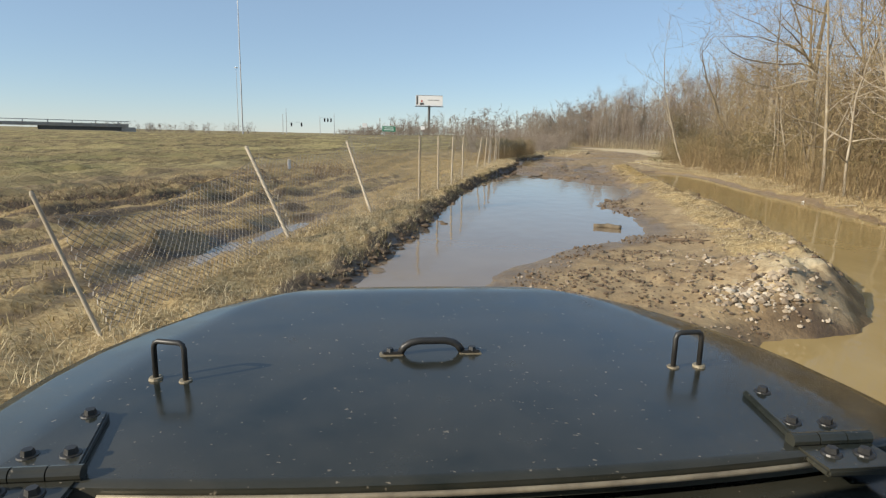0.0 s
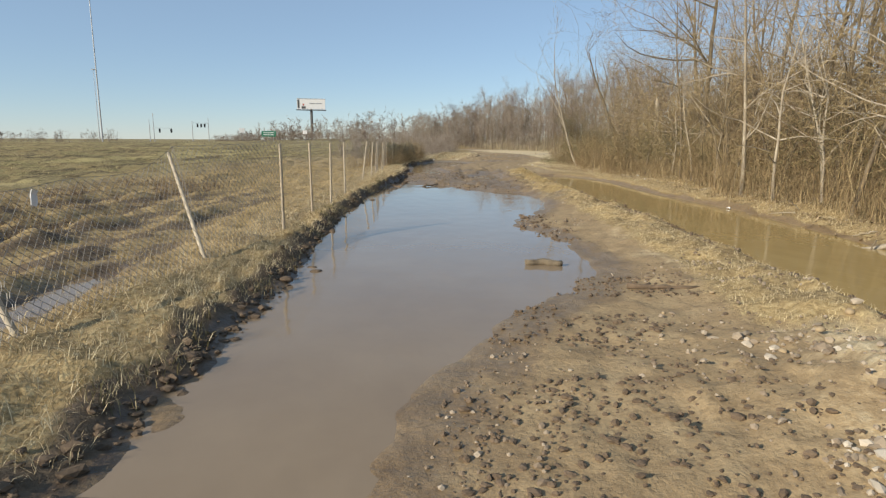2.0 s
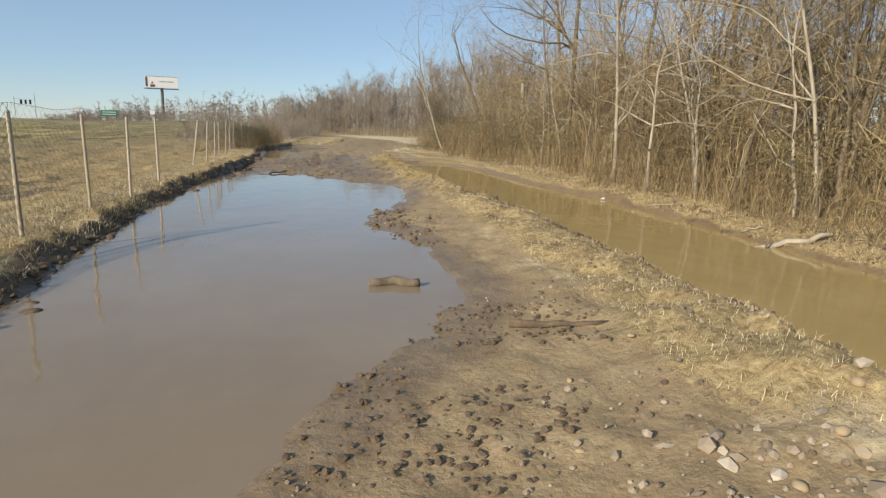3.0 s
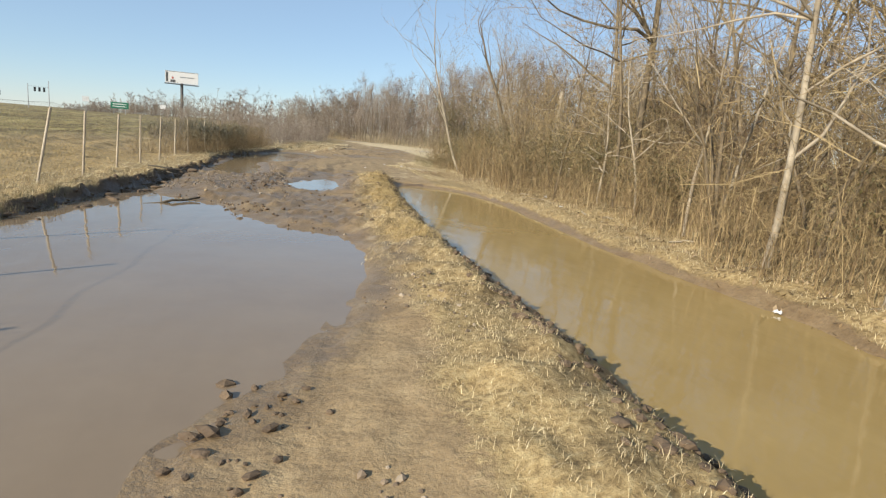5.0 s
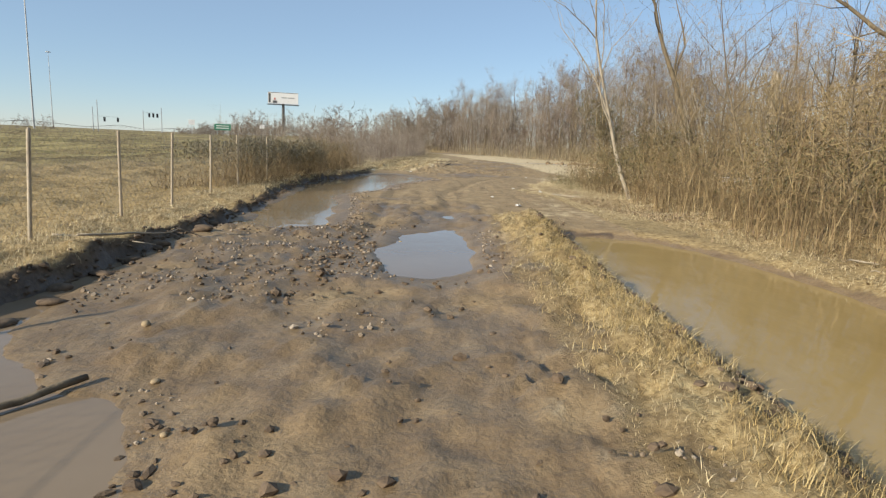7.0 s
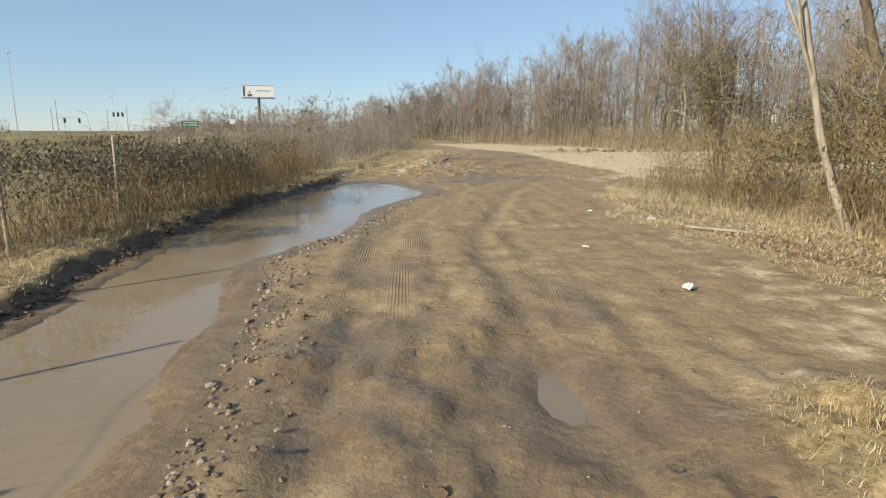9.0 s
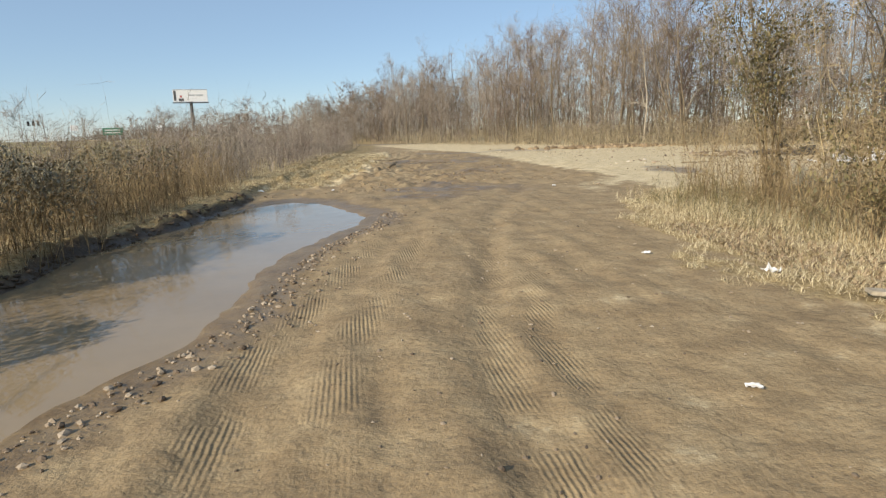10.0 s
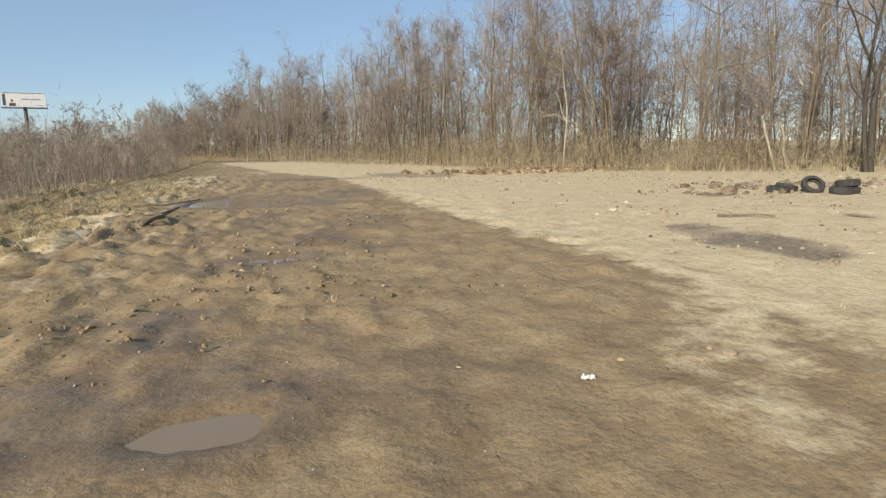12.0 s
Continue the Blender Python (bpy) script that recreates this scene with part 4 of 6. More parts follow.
leaves("bush_leaves", "sparse olive-green leaves on the roadside bushes", 33, np.stack([sx, sy, height(sx, sy) + r.uniform(0.25, 1.0, len(sx)) ** 0.7 * (1.3 + 1.6 * np.clip(clump[ok], 0, 1))], 1), 0.032, M_LEAF)

r = np.random.default_rng(35)
wy = r.uniform(6, 27, 2600)
wx = r.uniform(-10.4, -6.9, 2600) - 0.05 * (wy - 9)
wk = fractal(wx * 0.5, wy * 0.25, 91, 3) > -0.25
thicket("dead_weeds", "dark dead weeds standing in the wet field", 36, (wx[wk], wy[wk]), 0.42, 0.7, M_TWIGRED, 3, 0.006, "weeds")
wy, wx = r.uniform(47.5, 53, 700), r.uniform(7.6, 9.6, 700)
thicket("verge_weeds", "thin greenish weeds among the verge grass", 37, (wx, wy), 0.75, 0.5, M_LEAF, 4, 0.004, "weeds")

# overgrown hedge on the left bank, swallowing the end of the fence
HEDGE_Y = [42.5, 45, 48, 51, 54, 57, 60, 65, 75, 90, 110, 150]
HEDGE_X = [-3.6, -2.9, -2.75, -2.5, -2.0, -1.9, -1.9, -1.5, -0.3, 1.2, 2.6, 2.0]
thicket("hedge_canes", "overgrown hedge of tan upright canes on the fence", 41, strip_spots(41, 3300, 42.5, 62, HEDGE_Y, HEDGE_X, 2.6, 1.2, -1), 1.35, 0.45, M_CANE, 5, 0.005)
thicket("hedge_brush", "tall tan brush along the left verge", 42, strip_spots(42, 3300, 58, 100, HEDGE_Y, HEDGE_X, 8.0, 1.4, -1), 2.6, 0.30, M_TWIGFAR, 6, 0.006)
x, y = strip_spots(49, 170, 61, 112, HEDGE_Y, HEDGE_X, 9.0, 1.3, -1)
bare_wood("verge_bushes", ("stems of the bushes along the left verge", "tangled pinkish-brown bushes along the left verge", "dark russet bushes along the left verge"),
          49, x, y, np.random.default_rng(50).uniform(1.5, 2.9, len(x)), 1.6, 0.005, 0.03)
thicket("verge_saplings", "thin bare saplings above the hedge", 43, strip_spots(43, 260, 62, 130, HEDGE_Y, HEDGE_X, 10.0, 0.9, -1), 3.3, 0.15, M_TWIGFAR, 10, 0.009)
thicket("far_brush", "brown brush at the foot of the far wood", 44, (lambda q: (q[:, 0], q[:, 1]))(np.concatenate([
    np.array([[60, 66]]) + 0, *[np.linspace(a, b, 800) + np.random.default_rng(9).normal(0, 1.5, (800, 2)) for a, b in (((60, 66), (34, 79.5)), ((34, 79.5), (25, 87)), ((25, 87), (19.5, 102)), ((19.5, 102), (7.5, 127)))]])),
    2.3, 1.0, M_UNDER, 5, 0.012)
x, y, k = along_line([(64, 72), (46, 78), (37, 86), (29, 95), (23, 109), (10, 134)], -26, 2000, 27, 1.0)
thicket("wood_floor_brush", "grey-brown brush on the floor of the far wood", 27, (x, y), 3.4, 0.8, M_UNDER, 4, 0.022)
r = np.random.default_rng(28)
x, y, k = along_line([(62, 65.5), (44, 71.5), (34, 79.5), (26, 87.5), (20, 101.5), (8, 126.5)], -7, 26000, 28, 1.3)
ok = fractal(x * 0.35, y * 0.35, 29, 2) > -0.05
x, y = x[ok], y[ok]
leaves("wood_edge_leaves", "olive-brown leaves and vines on the brush before the far wood", 30,
       np.stack([x, y, height(x, y) + r.uniform(0.1, 1.0, len(x)) ** 0.8 * (2.2 + 1.2 * lattice(x * 0.5, y * 0.5, 31))], 1), 0.075, M_UNDER)
hx, hy = strip_spots(45, 27000, 43, 54, HEDGE_Y, HEDGE_X, 2.2, 1.2, -1)
r = np.random.default_rng(46)
hk = fractal(hx * 0.7, hy * 0.7, 19, 2) > -0.1 + 0.05 * (hy - 47)
hx, hy = hx[hk], hy[hk]
hz = height(hx, hy) + 0.25 + r.uniform(0, 1, len(hx)) ** 0.35 * (1.05 + 0.25 * lattice(hy * 0.8, hx * 0.8, 9))
leaves("hedge_leaves", "dark withered vine leaves over the hedge", 47, np.stack([hx, hy, hz], 1), 0.036, M_LEAFDARK)


# ---- grass ----
def grass(name, label, seed, x, y, tall, material, droop=0.5, width=0.004):
    r = np.random.default_rng(seed)
    n = len(x)
    z = height(x, y) - 0.01
    h = tall * r.uniform(0.4, 1.25, n)
    a = r.uniform(0, 2 * np.pi, n)
    k = h * droop * r.uniform(0.2, 1.3, n)
    base = np.stack([x, y, z], 1)
    mid = base + np.stack([np.cos(a) * k * 0.35, np.sin(a) * k * 0.35, h * 0.6], 1)
    tip = base + np.stack([np.cos(a) * k, np.sin(a) * k, h * 0.85], 1)
    w = width * r.uniform(0.7, 1.5, n)
    b = a + np.pi / 2 + r.normal(0, 0.5, n)
    s = np.stack([np.cos(b) * w, np.sin(b) * w, w * 0], 1)
    v = np.stack([base - s, base + s, mid + s * 0.7, mid - s * 0.7, tip], 1).reshape(-1, 3)
    i = np.arange(n)[:, None] * 5
    f = np.concatenate([i + [[0, 1, 2]], i + [[0, 2, 3]], i + [[3, 2, 4]]])
    ob = new(name, mesh_of(name, v, f, material))
    return tagged(ob, label, "grass", kind="stuff")


def cover(seed, n, x0, x1, y0, y1, key, least, ragged=0.25):
    """Random places where a cover of the ground is thick enough."""
    r = np.random.default_rng(seed)
    x, y = r.uniform(x0, x1, n), r.uniform(y0, y1, n)
    m = relief(x, y)[1][key] + ragged * fractal(x * 1.7, y * 1.7, seed + 1, 2)
    k = m + r.uniform(-0.10, 0.10, n) > least
    return x[k], y[k]


gx, gy = cover(61, 42000, -3.7, -1.7, 0.0, 60, "grass", 0.45)
grass("bank_grass", "matted dry grass on the fence bank", 61, gx, gy, 0.12, M_GRASS, 1.7, 0.0022)
gx, gy = cover(62, 48000, -12, -3.3, 2.0, 44, "grass", 0.35)
grass("field_grass", "flattened dry grass over the wet field edge", 62, gx, gy, 0.10, M_FIELD, 2.0, 0.0032)
gx, gy = cover(69, 9000, -34, -11, 2.0, 60, "field", 0.4)
grass("field_stubble", "thin dead stubble across the field", 69, gx, gy, 0.08, M_FIELD, 1.8, 0.006)
gx, gy = cover(63, 42000, 2.6, 4.9, 7.6, 39, "grass", 0.5)
grass("berm_grass", "bleached short grass on the berm", 63, gx, gy, 0.06, M_GRASS, 1.2, 0.0016)
r = np.random.default_rng(64)
gy = r.uniform(24, 38.5, 16000)
gx = np.interp(gy, BERM_Y, BERM_X) + r.normal(0.05, 0.3, len(gy))
ok = fractal(gx, gy * 0.8, 77, 2) > -0.15
grass("berm_tufts", "tall straw tufts along the ditch edge", 64, gx[ok], gy[ok], 0.11, M_FIELD, 1.5, 0.0020)
gx, gy = cover(65, 36000, 7.6, 10.6, 4.0, 48, "grass", 0.45)
grass("ditch_grass", "dry grass on the far ditch bank", 65, gx, gy, 0.10, M_GRASS, 1.9, 0.0025)
gx, gy = cover(66, 50000, 5.2, 11.0, 44.5, 60, "grass", 0.55, 0.35)
grass("verge_grass", "pale dry grass on the right verge", 66, gx, gy, 0.10, M_STRAW, 2.0, 0.0021)
gx, gy = cover(70, 16000, 5.3, 10.0, 39, 49, "grass", 0.7, 0.3)
grass("verge_tufts", "thin short grass among the fallen leaves", 70, gx, gy, 0.08, M_STRAW, 2.0, 0.0022)
r = np.random.default_rng(67)
gx, gy = r.normal(8.9, 0.6, 7000), r.normal(50.2, 1.4, 7000)
grass("tall_grass", "tall straw-coloured weeds beside the clearing", 67, gx, gy, 0.27, M_STRAW, 1.0, 0.0020)
gx, gy = cover(68, 46000, -3.0, 7.0, 58, 84, "grass", 0.5, 0.4)
grass("clearing_grass", "tufts of straw on the edge of the clearing", 68, gx, gy, 0.13, M_STRAW, 1.6, 0.0026)


r = np.random.default_rng(71)
gy = r.uniform(8, 30, 2600)
gx = np.interp(gy, SHORE_Y, SHORE_X) - np.abs(r.normal(0.18, 0.14, len(gy)))
ok = fractal(gx * 1.2, gy * 1.4, 79, 2) > 0.05
grass("bank_weeds", "dark green weeds sprouting on the bare bank", 71, gx[ok], gy[ok], 0.15, M_LEAF, 0.8, 0.0035)


# ---- the chain-link fence ----
POSTS = [((-3.10, 5.0), (-3.62, 4.95, 1.21)), ((-3.50, 9.40), (-4.40, 9.75, 1.48)), ((-3.23, 12.70), (-4.30, 14.10, 1.55)), ((-2.89, 15.38), (-2.90, 15.40, 1.69)),
         ((-2.90, 17.86), (-2.92, 17.87, 1.68)), ((-2.92, 20.21), (-2.90, 20.22, 1.67)), ((-2.96, 22.75), (-2.96, 22.75, 1.68)), ((-3.20, 28.45), (-3.03, 28.79, 1.69)),
         ((-3.07, 30.43), (-2.98, 30.43, 1.66)), ((-3.17, 33.00), (-3.10, 33.04, 1.64)), ((-3.39, 35.88), (-3.36, 35.87, 1.65)), ((-3.38, 38.04), (-3.31, 38.03, 1.65)),
         ((-3.54, 40.88), (-3.51, 40.90, 1.62)), ((-3.60, 43.42), (-3.61, 43.43, 1.65)), ((-3.45, 46.2), (-3.45, 46.25, 1.62)), ((-3.3, 49.0), (-3.32, 49.0, 1.60))]


def build_fence():
    fence = tagged(new("chain_link_fence"), "sagging chain-link fence on thin leaning posts", "fence")
    fence.location = (-3.2, 20, 0)
    inv = Matrix.Translation((3.2, -20, 0))

    def under(ob):
        ob.matrix_parent_inverse = inv
        return ob
    tops = []
    for (bx, by), top in POSTS:
        base = Vector((bx, by, float(height(bx, by)[0]) - 0.15))
        top = Vector(top)
        bm = bmesh.new()
        r = 0.019 if by < 6 else 0.030 if by < 14 else 0.027
        rod(bm, base, top, r, r * 0.93, 12)
        rod(bm, top - (top - base).normalized() * 0.015, top + (top - base).normalized() * 0.02, r * 1.15, r * 0.5, 12)
        under(part("post", bm, M_POST, fence))
        tops.append((base, top))
    # the wire: zigzag strands, hung from post to post
    for k, ((b0, t0), (b1, t1)) in enumerate(zip(tops, tops[1:])):
        span = math.hypot(b1.x - b0.x, b1.y - b0.y)
        near = b0.y < 14
        n = int(span / (0.055 if near else 0.085))
        u = (np.arange(n + 1)) / n
        slack = 0.30 if b0.y < 12 else 0.05
        drop0 = 0.42 if b0.y < 8 else 0.30 if b0.y < 12 else 0.06
        drop1 = 0.42 if b1.y < 8 else 0.30 if b1.y < 12 else 0.06
        rows = 26 if near else 19
        v = np.linspace(0, 1, rows + 1)
        segs = []
        jj = np.arange(rows + 1)

        def at(uu, vv):
            base = np.array(b0)[None] * (1 - uu[:, None]) + np.array(b1)[None] * uu[:, None]
            base[:, 2] += 0.17
            d0 = (np.array(t0) - np.array(b0)) * (1 - drop0 / 1.6)
            d1 = (np.array(t1) - np.array(b1)) * (1 - drop1 / 1.6)
            rise = d0[None] * (1 - uu[:, None]) + d1[None] * uu[:, None]
            rise[:, 2] -= slack * (4 * uu * (1 - uu)) * (0.8 + 0.2 * np.sin(uu * 9 + k))
            bulge = 0.05 * np.sin(uu * 7 + k * 2.1) * vv * (1.5 if b0.y < 12 else 0.4)
            out = base + rise * vv[:, None]
            out[:, 0] += bulge + 0.035
            return out
        P0, P1 = [], []
        for i in range(n + 1):
            z = np.where(((jj + i) % 2) == 0, -0.5, 0.5) / n
            pts = at(np.clip(u[i] + z, 0, 1), v)
            P0.append(pts[:-1])
            P1.append(pts[1:])
        P0, P1 = np.concatenate(P0), np.concatenate(P1)
        w = np.full(len(P0), 0.0032 if near else 0.0013)
        under(part("wire_mesh", mesh_of("wire_mesh", *tubes(P0, P1, w, w, 3), M_WIRE), None, fence, "rusty galvanised chain-link mesh"))
        top_u = np.linspace(0, 1, 14)
        edge = at(top_u, np.ones(14))
        w = np.full(13, 0.003)
        under(part("top_wire", mesh_of("top_wire", *tubes(edge[:-1], edge[1:], w, w, 5), M_WIRE), None, fence))
    bm = bmesh.new()
    box(bm, -0.045, 0.045, -0.004, 0.004, -0.08, 0.08, pose(-4.06, 10.55, 1.19, 0, 14, 88))
    bmesh.ops.subdivide_edges(bm, edges=bm.edges, cuts=3)
    for q in bm.verts:
        q.co += Vector((0.008 * math.sin(q.co.z * 40), 0.004 * math.sin(q.co.y * 35), 0))
    tagged(part("plastic_scrap", bm, M_WHITE, None), "white plastic scrap caught in the fence wire", "litter")


build_fence()


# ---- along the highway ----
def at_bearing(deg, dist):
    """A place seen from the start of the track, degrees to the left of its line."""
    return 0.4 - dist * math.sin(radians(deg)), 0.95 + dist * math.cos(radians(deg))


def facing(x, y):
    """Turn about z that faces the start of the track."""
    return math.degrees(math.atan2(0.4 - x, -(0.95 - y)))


def build_billboard():
    x, y = -88.0, 416.0
    ob = tagged(new("billboard"), "white highway billboard on a tall steel pole", "billboard")
    ob.matrix_basis = pose(x, y, 0.0, 0, 0, 12) @ Matrix.Scale(1.22, 4)
    bm = bmesh.new()
    rod(bm, (0, 0.6, 0), (0, 0.6, 18.0), 0.75, 0.7, 16)
    part("pole", bm, M_DARKSTEEL_SHADE, ob)
    bm = bmesh.new()
    box(bm, -7.6, 7.6, 0, 0.7, 17.8, 23.6, bevel=0.08)
    part("panel", bm, M_WHITE, ob, "white printed face")
    bm = bmesh.new()
    box(bm, -8.0, 8.0, -1.1, 1.1, 17.2, 17.6, bevel=0.05)
    part("catwalk", bm, M_DARKSTEEL_SHADE, ob)
    for i, (a, b, c, d, m) in enumerate(((-7.3, -6.3, 18.4, 23.0, M_DARKSTEEL_SHADE), (-5.2, -3.0, 18.2, 19.4, M_DARKSTEEL_SHADE), (-4.6, -3.8, 19.8, 20.8, M_RED), (-0.9, 2.0, 20.7, 21.2, M_STEEL), (2.4, 5.6, 20.7, 21.2, M_STEEL), (-7.5, 7.5, 23.3, 23.5, M_DARKSTEEL_SHADE))):
        bm = bmesh.new()
        box(bm, a, b, -0.06, -0.01, c, d)
        part("print", bm, m, ob)
    for a in (-6, -2, 2, 6):
        bm = bmesh.new()
        rod(bm, (a, -0.9, 17.5), (a, -1.8, 18.1), 0.06)
        part("lamp_arm", bm, M_DARKSTEEL_SHADE, ob)


def build_road_sign():
    x, y = -58.0, 208.0
    ob = tagged(new("road_sign"), "green highway direction sign on two posts", "road sign")
    ob.matrix_basis = pose(x, y, 1.2, 0, 0, 15)
    bm = bmesh.new()
    box(bm, -2.3, 2.3, -0.04, 0.04, 1.5, 3.3, bevel=0.03)
    part("panel", bm, M_GREEN, ob)
    for z in (2.0, 2.65):
        bm = bmesh.new()
        box(bm, -1.8, 1.7, -0.06, -0.045, z, z + 0.22)
        part("lettering", bm, M_WHITE, ob)
    for a in (-1.5, 1.5):
        bm = bmesh.new()
        rod(bm, (a, 0.1, -0.8), (a, 0.1, 3.1), 0.09)
        part("post", bm, M_STEEL, ob)


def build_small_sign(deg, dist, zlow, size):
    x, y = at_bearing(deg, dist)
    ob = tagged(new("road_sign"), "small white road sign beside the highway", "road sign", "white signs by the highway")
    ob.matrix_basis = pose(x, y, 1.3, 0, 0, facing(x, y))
    bm = bmesh.new()
    box(bm, -size / 2, size / 2, -0.03, 0.03, zlow, zlow + size * 0.85, bevel=0.02)
    part("panel", bm, M_WHITE, ob)
    bm = bmesh.new()
    rod(bm, (0, 0.08, -0.8), (0, 0.08, zlow + size * 0.8), 0.06)
    part("post", bm, M_STEEL, ob)


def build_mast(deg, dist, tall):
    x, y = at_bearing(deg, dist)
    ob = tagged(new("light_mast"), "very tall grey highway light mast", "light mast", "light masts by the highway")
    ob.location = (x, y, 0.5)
    bm = bmesh.new()
    rod(bm, (0, 0, 0), (0, 0, tall), 0.28, 0.11, 12)
    part("pole", bm, M_STEEL, ob)
    bm = bmesh.new()
    rod(bm, (0, 0, tall - 0.4), (0, 0, tall + 0.1), 0.9, 0.9, 12)
    part("ring", bm, M_STEEL, ob)
    for k in range(6):
        a = k * math.pi / 3
        bm = bmesh.new()
        box(bm, -0.3, 0.3, -0.3, 0.3, -0.25, 0.15, Matrix.Translation((math.cos(a) * 1.15, math.sin(a) * 1.15, tall - 0.3)), 0.05)
        part("lamp_head", bm, M_STEEL, ob)


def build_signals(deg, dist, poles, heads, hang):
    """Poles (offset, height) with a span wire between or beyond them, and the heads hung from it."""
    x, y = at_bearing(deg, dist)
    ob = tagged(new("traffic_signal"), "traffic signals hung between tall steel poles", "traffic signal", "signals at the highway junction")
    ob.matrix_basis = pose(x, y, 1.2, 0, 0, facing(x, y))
    for a, tall in poles:
        bm = bmesh.new()
        rod(bm, (a, 0, -0.6), (a, 0, tall), 0.17, 0.10)
        part("pole", bm, M_STEEL, ob)
    ends = [poles[0][0], poles[-1][0]] + list(heads)
    bm = bmesh.new()
    rod(bm, (min(ends), 0, hang + 0.25), (max(ends) + 0.3, 0, hang + 0.2), 0.035, 0.035)
    part("span_wire", bm, M_STEEL, ob)
    for a in heads:
        bm = bmesh.new()
        box(bm, a - 0.34, a + 0.34, -0.25, 0.25, hang - 1.55, hang, bevel=0.06)
        part("signal_head", bm, M_BLACK, ob)


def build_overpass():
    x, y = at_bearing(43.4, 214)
    ob = tagged(new("overpass"), "highway overpass with girders painted dark as shade, above the field crest", "bridge")
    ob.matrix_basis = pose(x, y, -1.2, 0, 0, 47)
    bm = bmesh.new()
    box(bm, -110, 20, -5, 5, 3.3, 3.8, bevel=0.1)
    part("deck", bm, M_CONCRETE, ob)
    # girders coloured dark to stand for the shade beneath the deck
    for side in (-4.4, 0.0, 4.0):
        bm = bmesh.new()
        box(bm, -3, 19, side, side + 0.4, 2.2, 3.3)
        part("girder", bm, M_DARKSTEEL_SHADE, ob)
    bm = bmesh.new()
    box(bm, -110, 20, -5.0, -4.7, 3.8, 4.3)
    part("parapet", bm, M_CONCRETE, ob)
    for k in range(22):
        bm = bmesh.new()
        box(bm, -109 + k * 6, -108.7 + k * 6, -5.05, -4.75, 4.3, 5.0)
        part("rail_post", bm, M_STEEL, ob)
    bm = bmesh.new()
    box(bm, -110, 20, -5.0, -4.85, 4.9, 5.1)
    part("rail", bm, M_STEEL, ob)
    bm = bmesh.new()
    box(bm, 18, 22, -5, 5, -1, 3.3, bevel=0.2)
    part("abutment", bm, M_CONCRETE, ob)
    for k in (-16, 2):
        bm = bmesh.new()
        rod(bm, (k, 0, -1), (k, 0, 1.4), 0.7)
        part("pier", bm, M_CONCRETE, ob)
    # grassed ramp that carries the road up to the bridge
    bm = bmesh.new()
    crest = [(-150, 4.0), (-110, 4.0), (-60, 3.9), (-35, 3.6), (-22, 2.6), (-8, 0.4), (6, -1.6)]
    lines = [[bm.verts.new((u, v, z if k else -2.5)) for u, z in crest] for k, v in enumerate((-16, -5.4))]
    lines.append([bm.verts.new((u, 20, -2.5)) for u, z in crest])
    for A, B in zip(lines, lines[1:]):
        for a, b, c, d in zip(A, A[1:], B[1:], B):
            bm.faces.new((a, b, c, d))
    ramp = tagged(part("embankment", bm, plain("ramp_turf", (0.16, 0.115, 0.05), (0.36, 0.28, 0.13), 0.5, 0.9, 0, 0.05), None), "grassed embankment under the highway ramp", "embankment", kind="structure")
    ramp.matrix_basis = ob.matrix_basis.copy()


build_billboard()
build_road_sign()
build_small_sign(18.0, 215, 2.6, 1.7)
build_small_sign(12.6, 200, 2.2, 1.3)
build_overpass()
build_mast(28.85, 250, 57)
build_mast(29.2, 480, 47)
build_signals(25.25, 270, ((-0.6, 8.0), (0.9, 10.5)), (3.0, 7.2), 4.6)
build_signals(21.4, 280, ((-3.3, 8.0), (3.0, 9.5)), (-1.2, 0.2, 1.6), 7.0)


# ---- stones, logs and litter on the track ----
def stone_mesh(seed, fineness=1):
    bm = bmesh.new()
    bmesh.ops.create_icosphere(bm, subdivisions=fineness, radius=1)
    r = random.Random(seed)
    sx, sy, sz = r.uniform(0.8, 1.3), r.uniform(0.6, 1.0), r.uniform(0.45, 0.75)
    for v in bm.verts:
        k = 1 + r.uniform(-0.28, 0.22) * (1 if fineness == 1 else 0.35)
        v.co = Vector((v.co.x * sx * k, v.co.y * sy * k, v.co.z * sz * k))
    return bm


def gravel(name, label, seed, x, y, size, material):
    """Loose small stones or clods over an area, in one mesh."""
    r = np.random.default_rng(seed)
    protos = []
    for k in range(8):
        bm = stone_mesh(seed * 10 + k)
        bm.verts.index_update()
        protos.append((np.array([v.co[:] for v in bm.verts]), np.array([[v.index for v in f.verts] for f in bm.faces])))
        bm.free()
    z = height(x, y)
    vs, fs, k = [], [], 0
    for i in range(len(x)):
        v, f = protos[r.integers(8)]
        s, a = size * math.exp(min(r.normal(0, 0.45), 0.8)), r.uniform(0, 6.3)
        c, sn = math.cos(a) * s, math.sin(a) * s
        vs.append(np.stack([v[:, 0] * c - v[:, 1] * sn + x[i], v[:, 0] * sn + v[:, 1] * c + y[i], v[:, 2] * s + z[i] + s * 0.2], 1))
        fs.append(f + k)
        k += len(v)
    ob = new(name, mesh_of(name, np.concatenate(vs), np.concatenate(fs), material))
    return tagged(ob, label, "stones", kind="stuff")


def dry_only(x, y, least=0.0):
    d = np.max([inside(p, x, y) for p in POOLS + [DITCH]], 0)
    k = d < -least
    return x[k], y[k]


